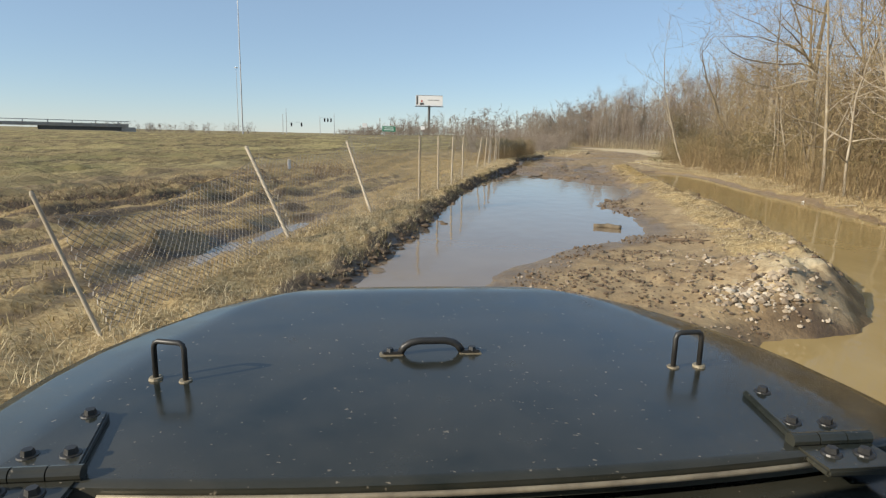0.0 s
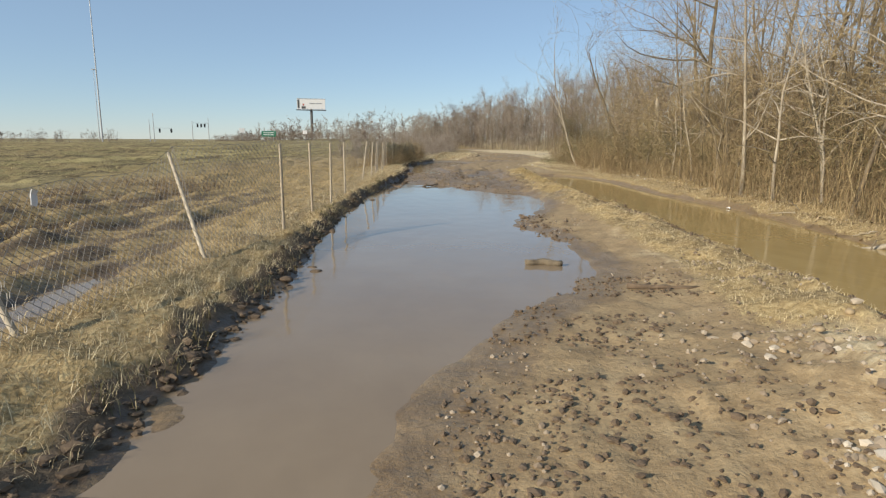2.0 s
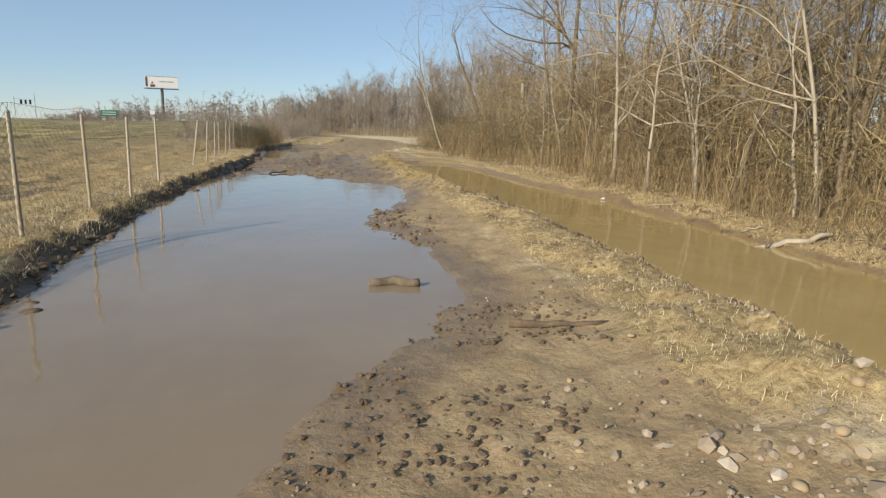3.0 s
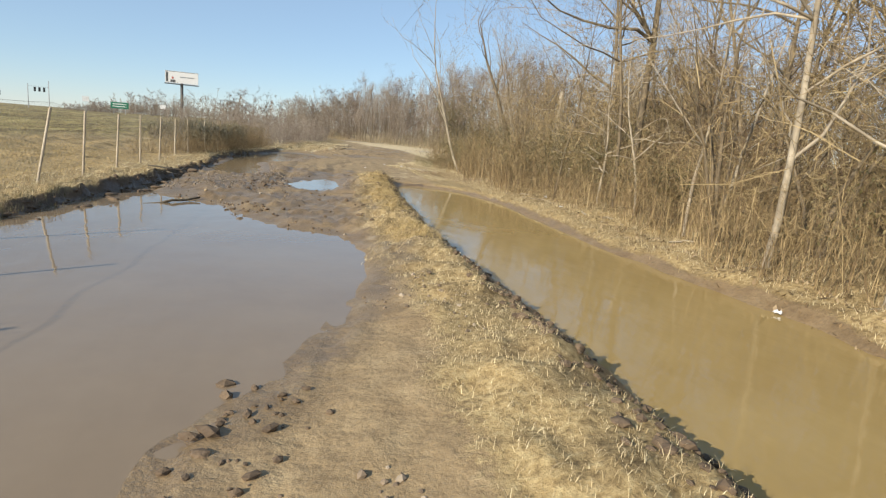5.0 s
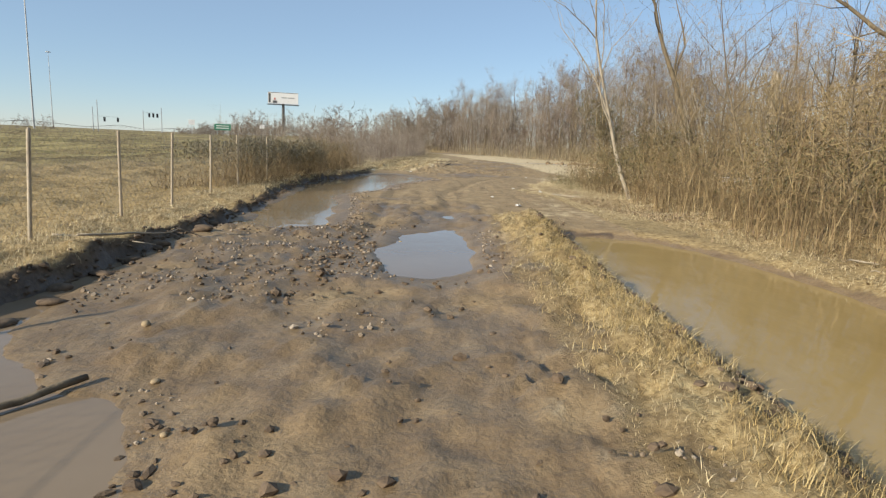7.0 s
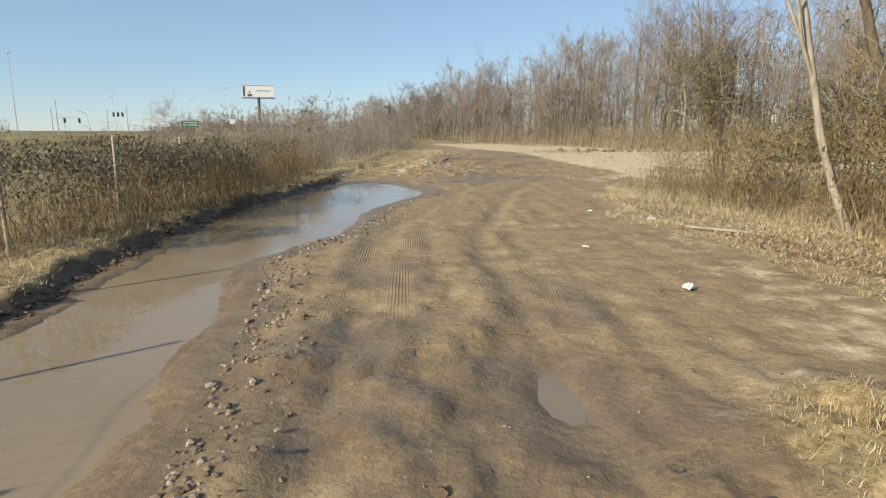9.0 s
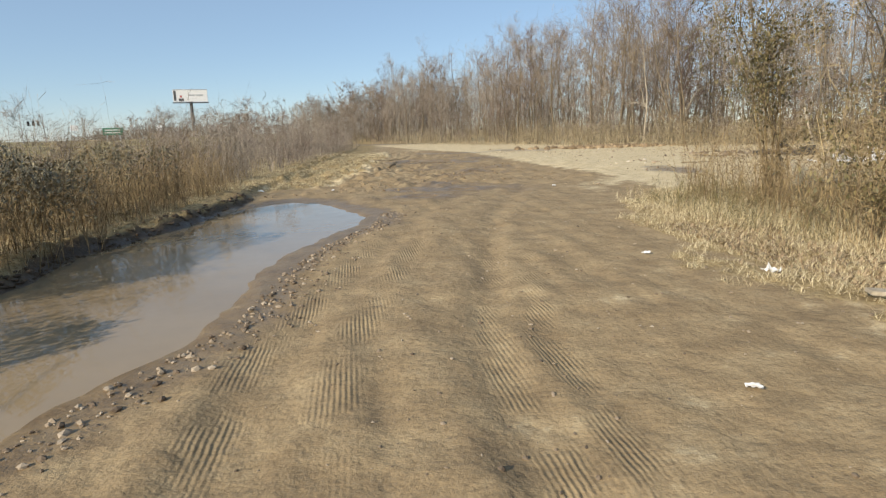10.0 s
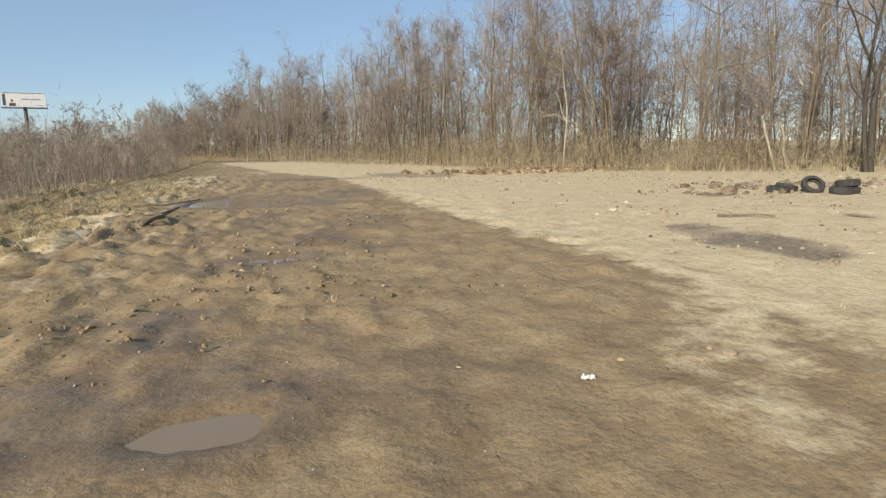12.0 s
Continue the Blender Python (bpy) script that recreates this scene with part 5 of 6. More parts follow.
r = np.random.default_rng(71)
x, y = dry_only(r.uniform(-0.2, 4.0, 5200), r.uniform(6.5, 24, 5200), -0.15)
k = fractal(x * 0.8, y * 0.8, 13, 2) + np.interp(y, [6, 12, 16, 24], [0.5, 0.2, -0.1, -0.2]) > 0.0
gravel("gravel", "scattered pale gravel on the muddy track", 1, x[k], y[k], 0.015, M_STONE)
x, y = dry_only(r.uniform(0.0, 3.0, 2600), r.uniform(6.8, 13, 2600), -0.2)
k = fractal(x * 1.1, y * 1.1, 17, 2) + 0.4 - 0.12 * x > 0.0
gravel("dark_gravel", "dark wet gravel round the end of the puddle", 14, x[k], y[k], 0.017, M_CLOD)
x, y = dry_only(np.concatenate([r.normal(2.8, 0.35, 90), r.normal(2.55, 0.28, 330)]), np.concatenate([r.normal(8.9, 0.5, 90), r.normal(7.38, 0.17, 330)]), -0.3)
gravel("washed_stones", "heap of washed pale stones at the berm's end", 2, x, y, 0.024, M_PALESTONE)
x, y = dry_only(r.uniform(-1.7, 3.6, 5200), r.uniform(25, 37, 5200), -0.1)
k = fractal(x * 0.7, y * 0.7, 14, 3) > 0.1
gravel("track_rubble", "mud clods and stones between the puddles", 3, x[k], y[k], 0.017, M_STONE)
x, y = dry_only(r.uniform(-1.8, 3.4, 700), r.uniform(25.5, 38, 700), -0.05)
k = fractal(x * 0.9, y * 0.9, 24, 3) > 0.1
gravel("mud_lumps", "wet mud lumps turned up between the puddles", 13, x[k], y[k], 0.025, M_CLOD)
x = np.concatenate([r.normal(1.9, 0.22, 130), r.normal(0.75, 0.38, 190), r.normal(0.8, 0.3, 160)])
y = np.concatenate([r.uniform(15.2, 19.2, 130), r.uniform(24.8, 28.4, 190), r.normal(33.2, 1.2, 160)])
x[:130] += 0.16 * np.abs(y[:130] - 17.0)
gravel("bar_stones", "dark stones heaped along the puddle's edge", 15, x, y, 0.028, M_CLOD)
t = r.uniform(36, 53, 1300)
x = np.interp(t, [36, 41, 43.3, 44.6, 45.9, 48.1, 49.6, 51.5, 53], [0.6, 0.12, -0.3, 0.1, 0.75, 1.0, 1.4, 2.15, 2.45]) + np.abs(r.normal(0, 0.28, 1300))
gravel("shore_rubble", "wet dark stones along the hedge puddle", 4, x, t, 0.018, M_STONE)
x, y = dry_only(r.uniform(1.2, 6.8, 1500), r.uniform(37, 60, 1500), 0.1)
gravel("track_pebbles", "small pebbles and crumbs on the dry track", 5, x, y, 0.010, M_STONE)
x, y = r.uniform(5.5, 34, 6000), r.uniform(55, 84, 6000)
k = (inside(CLEARING, x, y) > 0) & (fractal(x * 0.4, y * 0.4, 15, 3) > 0.25)
gravel("clearing_gravel", "coarse gravel and rubble over the clearing", 6, x[k], y[k], 0.022, M_STONE)
# crumbling dark clods along the left bank and the berm's foot
t = r.uniform(3, 57, 2200)
x = np.interp(t, SHORE_Y, SHORE_X) - r.normal(0.05, 0.09, len(t))
gravel("bank_clods", "dark crumbling clods along the undercut bank", 7, x, t, 0.030, M_CLOD)
t = r.uniform(9, 39, 1300)
x = np.interp(t, BERM_Y, BERM_X) + r.normal(0.38, 0.16, len(t))
gravel("berm_clods", "dark clods along the broken berm edge", 8, x, t, 0.028, M_CLOD)
t = r.uniform(4, 50, 1600)
x = np.interp(t, EDGE_Y, EDGE_X) - np.abs(r.normal(0.3, 0.5, len(t)))
leaves("leaf_litter", "fallen brown leaves on the ditch bank", 72, np.stack([x, t, height(x, t) + 0.02], 1), 0.05, M_LEAFBROWN)
t = r.uniform(39, 49.5, 4200)
x = np.interp(t, [40, 44, 47, 52, 56], [7.6, 6.8, 6.5, 6.9, 8.0]) + np.abs(r.normal(0, 0.8, len(t)))
leaves("verge_litter", "fallen brown leaves on the right verge", 73, np.stack([x, t, height(x, t) + 0.015], 1), 0.045, M_LEAFBROWN)


def rock(x, y, size, seed, label="loose muddy stone lying on the track"):
    bm = stone_mesh(seed, 2)
    for f in bm.faces:
        f.smooth = True
    bmesh.ops.scale(bm, vec=(size,) * 3, verts=bm.verts)
    ob = part("rock", bm, M_MUDCLOD, None)
    ob.matrix_basis = pose(x, y, float(height(x, y)[0]) + size * 0.3, 0, 0, seed * 37)
    tagged(ob, label, "rock", "loose stones on the track")


for i, (x, y, s) in enumerate(((-0.26, 29.9, 0.10), (0.25, 28.9, 0.07), (0.6, 28.2, 0.06), (1.65, 35.3, 0.09), (0.9, 33.5, 0.06), (0.7, 34.4, 0.07), (2.2, 10.4, 0.06), (2.9, 10.9, 0.07), (1.9, 9.6, 0.06),
                               (3.0, 9.2, 0.09), (3.5, 9.6, 0.10), (2.6, 9.0, 0.08), (3.7, 10.3, 0.08), (6.53, 43.85, 0.08), (0.2, 36.6, 0.07), (-0.3, 36.0, 0.08), (3.8, 9.0, 0.11), (3.2, 8.4, 0.10))):
    rock(x, y, s * 0.45, i + 1)


rr = random.Random(91)
for i in range(46):
    y = rr.uniform(26, 37) if i < 26 else rr.uniform(8, 26) if i < 36 else rr.uniform(33, 38.5)
    size = rr.uniform(0.05, 0.13) if i < 26 else rr.uniform(0.04, 0.08)
    x = float(np.interp(y, SHORE_Y, SHORE_X)) + rr.uniform(-0.05, 0.45) if i < 36 else float(np.interp(y, BERM_Y, BERM_X)) + rr.uniform(-0.3, 0.4)
    bm = stone_mesh(200 + i, 2)
    for v in bm.verts:
        v.co *= 1 + 0.22 * noise.noise(v.co * 2.3 + Vector((i, 0, 0)))
    for f in bm.faces:
        f.smooth = True
    bmesh.ops.scale(bm, vec=(size * 1.3, size, size * 0.8), verts=bm.verts)
    clod = part("mud_clod", bm, M_CLOD, None)
    clod.matrix_basis = pose(x, y, max(float(height(x, y)[0]), -0.05) + size * 0.2, 0, 0, rr.uniform(0, 360))
    tagged(clod, "dark clod of mud broken from the bank" if i < 36 else "dark clod of earth on the broken berm", "clod", "clods broken from the banks")


def log(name, a, b, r0, r1, material, label, category, knots=5, seed=1, bend=0.05, z=None):
    """A weathered stick or log, bent along its length."""
    rr = random.Random(seed)
    a, b = Vector(a), Vector(b)
    pts = []
    for k in range(knots + 1):
        u = k / knots
        p = a.lerp(b, u)
        if 0 < k < knots:
            p += Vector((rr.gauss(0, bend), rr.gauss(0, bend), abs(rr.gauss(0, bend * 0.4))))
        pts.append((p, (r0 + (r1 - r0) * u) * rr.uniform(0.85, 1.15)))
    bm = bmesh.new()
    rings = []
    n = 9
    for k, (p, rad) in enumerate(pts):
        d = (pts[min(k + 1, knots)][0] - pts[max(k - 1, 0)][0]).normalized()
        q = d.to_track_quat("Z", "Y")
        rings.append([bm.verts.new(p + q @ Vector((math.cos(t * 2 * math.pi / n) * rad * rr.uniform(0.85, 1.1), math.sin(t * 2 * math.pi / n) * rad * rr.uniform(0.85, 1.1), 0))) for t in range(n)])
    for A, B in zip(rings, rings[1:]):
        for t in range(n):
            bm.faces.new((A[t], A[(t + 1) % n], B[(t + 1) % n], B[t]))
    bm.faces.new(rings[0][::-1])
    bm.faces.new(rings[-1])
    bmesh.ops.recalc_face_normals(bm, faces=bm.faces)
    for f in bm.faces:
        f.smooth = True
    return tagged(part(name, bm, material, None), label, category)


def gz(x, y, dz=0.0):
    return (x, y, float(height(x, y)[0]) + dz)


log("log", (1.22, 13.30, -0.01), (1.74, 13.22, 0.0), 0.06, 0.05, M_BARK, "waterlogged pale log lying in the puddle", "log", 6, 3, 0.02)
log("driftwood_branch", gz(7.2, 15.35, 0.06), gz(8.5, 14.75, 0.10), 0.06, 0.035, M_BARKPALE, "bleached driftwood branch on the ditch bank", "branch", 7, 4, 0.05)
log("stick", gz(7.55, 15.1, -0.05), gz(7.62, 15.0, 0.28), 0.02, 0.012, M_BARK, "broken stick standing by the driftwood", "stick", 3, 5, 0.01)
log("branch", (2.2, 11.6, 0.07), (3.0, 11.4, 0.10), 0.035, 0.02, M_CLOD, "dark sodden branch on the gravel", "branch", 6, 6, 0.04)
log("branch", gz(-1.55, 27.4, 0.05), gz(-0.2, 28.9, 0.05), 0.05, 0.022, M_BARK, "dark root half buried in the mud", "branch", 8, 7, 0.07)
log("branch", gz(-2.2, 32.4, 0.10), gz(-1.5, 34.4, 0.06), 0.018, 0.008, M_BARKPALE, "thin bent twig across the bank", "branch", 7, 8, 0.08)
log("branch", gz(-3.0, 33.2, 0.05), gz(-1.7, 33.4, 0.12), 0.016, 0.008, M_BARKPALE, "thin pale twig arching over the bank", "branch", 7, 9, 0.10)
rr = random.Random(66)
for i in range(16):
    y = rr.uniform(12, 36)
    x = float(np.interp(y, EDGE_Y, EDGE_X)) - rr.uniform(0.0, 0.55)
    a, l = rr.uniform(0, 6.3), rr.uniform(0.35, 0.9)
    stick = log("stick", gz(x, y, 0.03), gz(x + l * math.cos(a) * 0.6, y + l * math.sin(a), 0.05), rr.uniform(0.010, 0.02), 0.006, M_BARKPALE if i % 2 else M_BARK,
                "pale fallen stick on the grassy ditch bank" if i % 2 else "dark fallen stick on the grassy ditch bank", "stick", 5, 70 + i, 0.03)
    tagged(stick, group="fallen sticks on the ditch bank")
bm = bmesh.new()
box(bm, -0.50, 0.50, -0.075, 0.075, -0.02, 0.02, bevel=0.006)
plank = tagged(part("plank", bm, M_BARKPALE, None), "weathered pale plank at the edge of the brush", "plank")
plank.matrix_basis = pose(6.85, 45.1, float(height(6.85, 45.1)[0]) + 0.05, 0, 3, -22)
log("branch", gz(3.0, 69.0, 0.1), gz(4.5, 69.5, 0.35), 0.03, 0.012, M_BARK, "crooked dead branch on the verge", "branch", 7, 11, 0.12)

log("stick", gz(19.0, 68.8, 0.03), gz(19.9, 67.9, 0.04), 0.03, 0.014, M_BARK, "dark bent stick lying on the pale gravel", "stick", 6, 12, 0.05)
log("stick", gz(12.85, 58.5, 0.02), gz(13.15, 57.8, 0.03), 0.014, 0.009, M_BARKPALE, "bleached straight stick lying on the sand", "stick", 4, 14, 0.015)
log("branch", gz(3.45, 67.0, 0.06), gz(3.85, 69.9, 0.12), 0.055, 0.025, M_BARK, "dark sodden branch half sunk in the churned mud", "branch", 7, 15, 0.09)
log("branch", gz(15.4, 64.0, 0.03), gz(16.2, 63.2, 0.05), 0.03, 0.015, M_BARK, "dark broken branch lying on the gravel", "branch", 6, 13, 0.05)


def scrap(x, y, size, turn, seed):
    """A crumpled piece of white plastic or card."""
    rr = random.Random(seed)
    bm = bmesh.new()
    bmesh.ops.create_grid(bm, x_segments=5, y_segments=4, size=size)
    for v in bm.verts:
        v.co.z = abs(rr.gauss(0, size * 0.28))
        v.co.x *= rr.uniform(0.7, 1.1)
        v.co.y *= 0.6
    bmesh.ops.solidify(bm, geom=bm.faces[:], thickness=0.006)
    ob = part("litter_scrap", bm, M_WHITE, None)
    ob.matrix_basis = pose(*gz(x, y, 0.02), 0, 0, turn)
    tagged(ob, "crumpled white scrap lying on the ground", "litter", "white litter")


for i, (x, y, s) in enumerate(((7.5, 57.06, 0.045), (4.68, 41.55, 0.09), (6.2, 46.3, 0.09), (4.2, 43.8, 0.05), (8.6, 30.2, 0.07), (9.2, 33.0, 0.08), (-0.8, 58.8, 0.11), (5.4, 47.5, 0.05), (8.1, 21.5, 0.08), (1.3, 58.0, 0.06))):
    scrap(x, y, s, i * 50, i)


def tyre(x, y, tip, turn, z, size=0.33):
    ob = tagged(new("tyre"), "worn black tyre dumped at the clearing's edge", "tyre", "dumped tyres")
    ob.matrix_basis = pose(x, y, float(height(x, y)[0]) + z, tip, 0, turn)
    n, prof = 36, [(-0.10, 0.62), (-0.115, 0.78), (-0.10, 0.93), (-0.075, 1.0), (0.075, 1.0), (0.10, 0.93), (0.115, 0.78), (0.10, 0.62), (0.07, 0.66), (0.0, 0.86), (-0.07, 0.66)]
    bm = bmesh.new()
    rings = []
    for k in range(n):
        a = 2 * math.pi * k / n
        rings.append([bm.verts.new((math.cos(a) * rr * size * (1.0 if not (rr == 1.0 and k % 2) else 0.965), math.sin(a) * rr * size * (1.0 if not (rr == 1.0 and k % 2) else 0.965), w)) for w, rr in prof])
    m = len(prof)
    for k in range(n):
        A, B = rings[k], rings[(k + 1) % n]
        for t in range(m):
            bm.faces.new((A[t], B[t], B[(t + 1) % m], A[(t + 1) % m]))
    bmesh.ops.recalc_face_normals(bm, faces=bm.faces)
    part("tread_and_sidewall", bm, M_RUBBER, ob)


for x, y, tip, turn, z in ((23.1, 67.9, 48, -25, 0.26), (23.9, 67.3, 4, 0, 0.11), (23.5, 67.2, 3, 40, 0.11), (24.0, 67.4, -6, 20, 0.33), (22.2, 68.4, 3, 10, 0.11), (25.2, 66.2, 2, 80, 0.11), (22.9, 68.7, 12, 60, 0.14)):
    tyre(x, y, tip, turn, z * 0.9, 0.35)


def junk_panel(x, y, w, h, tip, turn, label):
    bm = bmesh.new()
    box(bm, -w / 2, w / 2, -0.03, 0.03, 0, h, bevel=0.012)
    ob = part("scrap_sheet", bm, M_WHITE, None)
    ob.matrix_basis = pose(*gz(x, y, -0.05), tip, 0, turn)
    tagged(ob, label, "debris", "dumped white panels")


for i, (x, y, w, h, tip, turn) in enumerate(((20.9, 61.6, 0.8, 0.5, -50, 20), (21.7, 61.9, 1.0, 0.6, -62, -15), (22.3, 61.5, 0.5, 0.7, -35, 40), (20.2, 62.2, 0.6, 0.3, -72, 70), (21.3, 61.1, 0.8, 0.35, -70, -40), (22.8, 62.1, 0.9, 0.5, -40, -60), (21.9, 61.2, 0.4, 0.6, -20, 15), (23.2, 61.5, 0.7, 0.4, -66, 30))):
    junk_panel(x, y, w, h, tip, turn, "broken white panel dumped beside the clearing")
for i, (ax, ay, bx, by, dz) in enumerate(((19.9, 61.7, 21.6, 62.3, 0.28), (20.6, 62.6, 22.4, 62.2, 0.35), (21.9, 62.6, 23.6, 61.9, 0.22))):
    log("broken_board", gz(ax, ay, 0.06), gz(bx, by, dz), 0.07, 0.05, M_WOOD, "splintered brown board among the dumped panels", "debris", 5, 40 + i, 0.02)
r = np.random.default_rng(75)
x, y = r.uniform(-1.0, 9.0, 5200), r.uniform(57, 80, 5200)
k = (inside(CLEARING, x, y) < 0.3) & (fractal(x * 0.6, y * 0.6, 16, 3) > 0.15)
gravel("mud_clods", "dry mud clods churned up beside the track", 11, x[k], y[k], 0.020, M_MUDCLOD)
x, y = r.uniform(8, 34, 900), r.uniform(57, 84, 900)
k = (inside(CLEARING, x, y) > 0.3) & (fractal(x * 0.3, y * 0.3, 18, 3) > 0.1)
gravel("broken_rubble", "pale broken stones scattered on the gravel", 12, x[k], y[k], 0.045, M_PALESTONE)
gravel("rubble_heap", "heap of brown rubble and leaves before the wood", 9, r.normal(21.5, 2.6, 500), r.normal(85.5, 1.0, 500), 0.14, M_LEAFBROWN)
gravel("dump_rubble", "earth clods and rubble round the dumped tyres", 10, r.normal(26, 3.5, 260), r.normal(70.0, 1.2, 260), 0.10, M_STONE)

# ---- single trees that stand out ----
lean_tree = make_tree(81, "leaning pale dead trunk over the track", M_BARKPALE, tall=8.2, limbs=7, fork=4, twig=3, lean=-0.33, thick=0.0095)
place(lean_tree, 9.0, 44.8, 0, 1.0)
tagged(lean_tree, group="trees of the roadside wood")
big = make_tree(82, "big old tree with heavy spreading limbs", tall=11.0, limbs=12, fork=6, twig=5, spread=1.15, thick=0.016)
place(big, 15.6, 41.0, 40, 1.0)


def snag(x, y, tall, r0, tip, turn, label):
    ob = tagged(new("dead_snag"), label, "tree", "dead snags in the wood")
    rr = random.Random(int(x * 10))
    bm = bmesh.new()
    rings, p = [], Vector((0, 0, -0.2))
    for k in range(10):
        rad = r0 * (1 - 0.35 * k / 9)
        rings.append([bm.verts.new(p + Vector((math.cos(a * 0.7854) * rad * rr.uniform(0.85, 1.1), math.sin(a * 0.7854) * rad * rr.uniform(0.85, 1.1), rr.uniform(-0.3, 0.3) if k == 9 else 0))) for a in range(8)])
        p = p + Vector((rr.gauss(0, 0.04), rr.gauss(0, 0.04), tall / 9))
    for A, B in zip(rings, rings[1:]):
        for a in range(8):
            bm.faces.new((A[a], A[(a + 1) % 8], B[(a + 1) % 8], B[a])).smooth = True
    bm.faces.new(rings[-1])
    part("trunk", bm, M_BARKPALE, ob)
    ob.matrix_basis = pose(*gz(x, y), tip, 0, turn)


snag(15.0, 48.0, 4.7, 0.24, 3, 20, "broken pale snag with a torn top")
snag(33.0, 97.0, 5.0, 0.17, 28, 60, "leaning broken trunk before the far wood")
snag(34.0, 79.0, 3.2, 0.09, 14, 200, "short dead trunk at the wood's edge")
snag(35.5, 79.5, 2.8, 0.08, -10, 40, "short dead trunk at the wood's edge")


def sprawler(x, y, turn, seed, tall, label):
    """A pale dead tree whose bare limbs sprawl outwards."""
    ob = make_tree(seed, label, M_BARKPALE, tall=tall, limbs=14, fork=6, twig=3, spread=1.5, thick=0.0085, low=0.15, lean=-0.10, reach=1.15, lift=-0.03)
    ob.children[1].data.materials[0] = M_BARKPALE
    place(ob, x, y, turn)


sprawler(26.0, 88.2, 30, 98, 9.5, "pale slender tree at the far wood's edge")
sprawler(9.9, 20.2, 10, 91, 5.2, "pale dead tree with sprawling bare limbs")
sprawler(10.4, 26.2, 200, 92, 5.8, "pale dead tree leaning through the brush")
sprawler(10.2, 31.5, 90, 93, 5.0, "pale bare tree with drooping limbs")
pale = make_tree(95, "pale-barked tree with drooping bare limbs by the ditch", M_BARKPALE, tall=8.5, limbs=20, fork=6, twig=4, spread=1.5, thick=0.0078, low=0.10, lean=0.02, reach=0.9, lift=-0.04)
pale.children[1].data.materials[0] = M_BARKPALE
place(pale, 9.3, 23.3, 60)
arch = make_tree(99, "dark tree with long arching limbs", tall=11.5, limbs=13, fork=8, twig=5, spread=1.25, thick=0.013, low=0.30, lean=-0.10, reach=1.25, bias=(-1.4, -0.4, 0.1), lift=0.04)
place(arch, 12.4, 33.5, 0)
sprawler(9.0, 20.9, 20, 89, 5.6, "thin pale tree leaning over the ditch bank")
sprawler(10.0, 28.9, 150, 96, 4.6, "pale bare tree with arching limbs")
sprawler(9.5, 16.6, 240, 97, 4.8, "pale bare tree on the ditch bank")
old = make_tree(94, "old leaning tree with thick bent limbs", tall=8.5, limbs=8, fork=5, twig=4, spread=0.9, thick=0.021, lean=-0.42)
place(old, 13.2, 48.6, 0)


def leafy_bush(x, y, tall, wide, count, seed, material, label):
    ob = tagged(new("bush"), label, "bush", "leafy bushes on the verge")
    heavy, fine = grow_tree(seed, tall=tall, stems=7, limbs=6, fork=3, twig=2, levels=3, spread=0.7, thick=0.008)
    segs = np.concatenate([heavy, fine])
    part("branchwork", mesh_of("branchwork", *tubes(segs[:, :3], segs[:, 3:6], np.maximum(segs[:, 6], 0.004), np.maximum(segs[:, 7], 0.003), 3), M_CANE), None, ob)
    rr = np.random.default_rng(seed)
    k = rr.integers(0, len(segs), count)
    f = rr.uniform(0, 1, (count, 1))
    c = segs[k, :3] * (1 - f) + segs[k, 3:6] * f
    c[:, :2] *= wide / max(tall * 0.3, 0.1)
    c += rr.normal(0, 0.10, (count, 3))
    c = c[c[:, 2] > 0.2]
    n = len(c)
    d = rr.normal(0, 1, (n, 3))
    d /= np.linalg.norm(d, axis=1)[:, None]
    u, _ = frames_of(d)
    l = 0.036 * rr.uniform(0.6, 1.4, n)[:, None]
    v = np.stack([c - d * l, c + u * l * 0.45, c + d * l, c - u * l * 0.45], 1).reshape(-1, 3)
    part("foliage", mesh_of("foliage", v, np.arange(4 * n).reshape(-1, 4), material), None, ob, "small dull green leaves")
    ob.matrix_basis = pose(*gz(x, y), 0, 0, seed * 40)


for i, (x, y, tall, wide, n) in enumerate(((10.2, 49.0, 2.6, 1.2, 4200), (9.9, 46.4, 3.0, 1.4, 3600), (10.4, 51.8, 3.8, 1.9, 7000), (8.6, 47.6, 1.7, 1.0, 2200), (9.0, 44.2, 2.1, 1.2, 1800), (11.0, 33.0, 2.6, 1.4, 4000), (10.9, 35.6, 2.2, 1.3, 3000),
                                           (10.4, 38.6, 1.8, 1.2, 1600), (9.6, 42.6, 1.9, 1.1, 1300), (10.6, 28.6, 1.9, 1.1, 3000), (-4.4, 47.5, 1.35, 1.2, 4000), (-3.9, 52.0, 1.3, 1.2, 3500))):
    leafy_bush(x, y, tall, wide, n, 300 + i, M_LEAF if x > 0 else M_LEAFDARK, "green-leaved bush among the bare brush" if x > 0 else "dark vine-covered bush in the hedge")


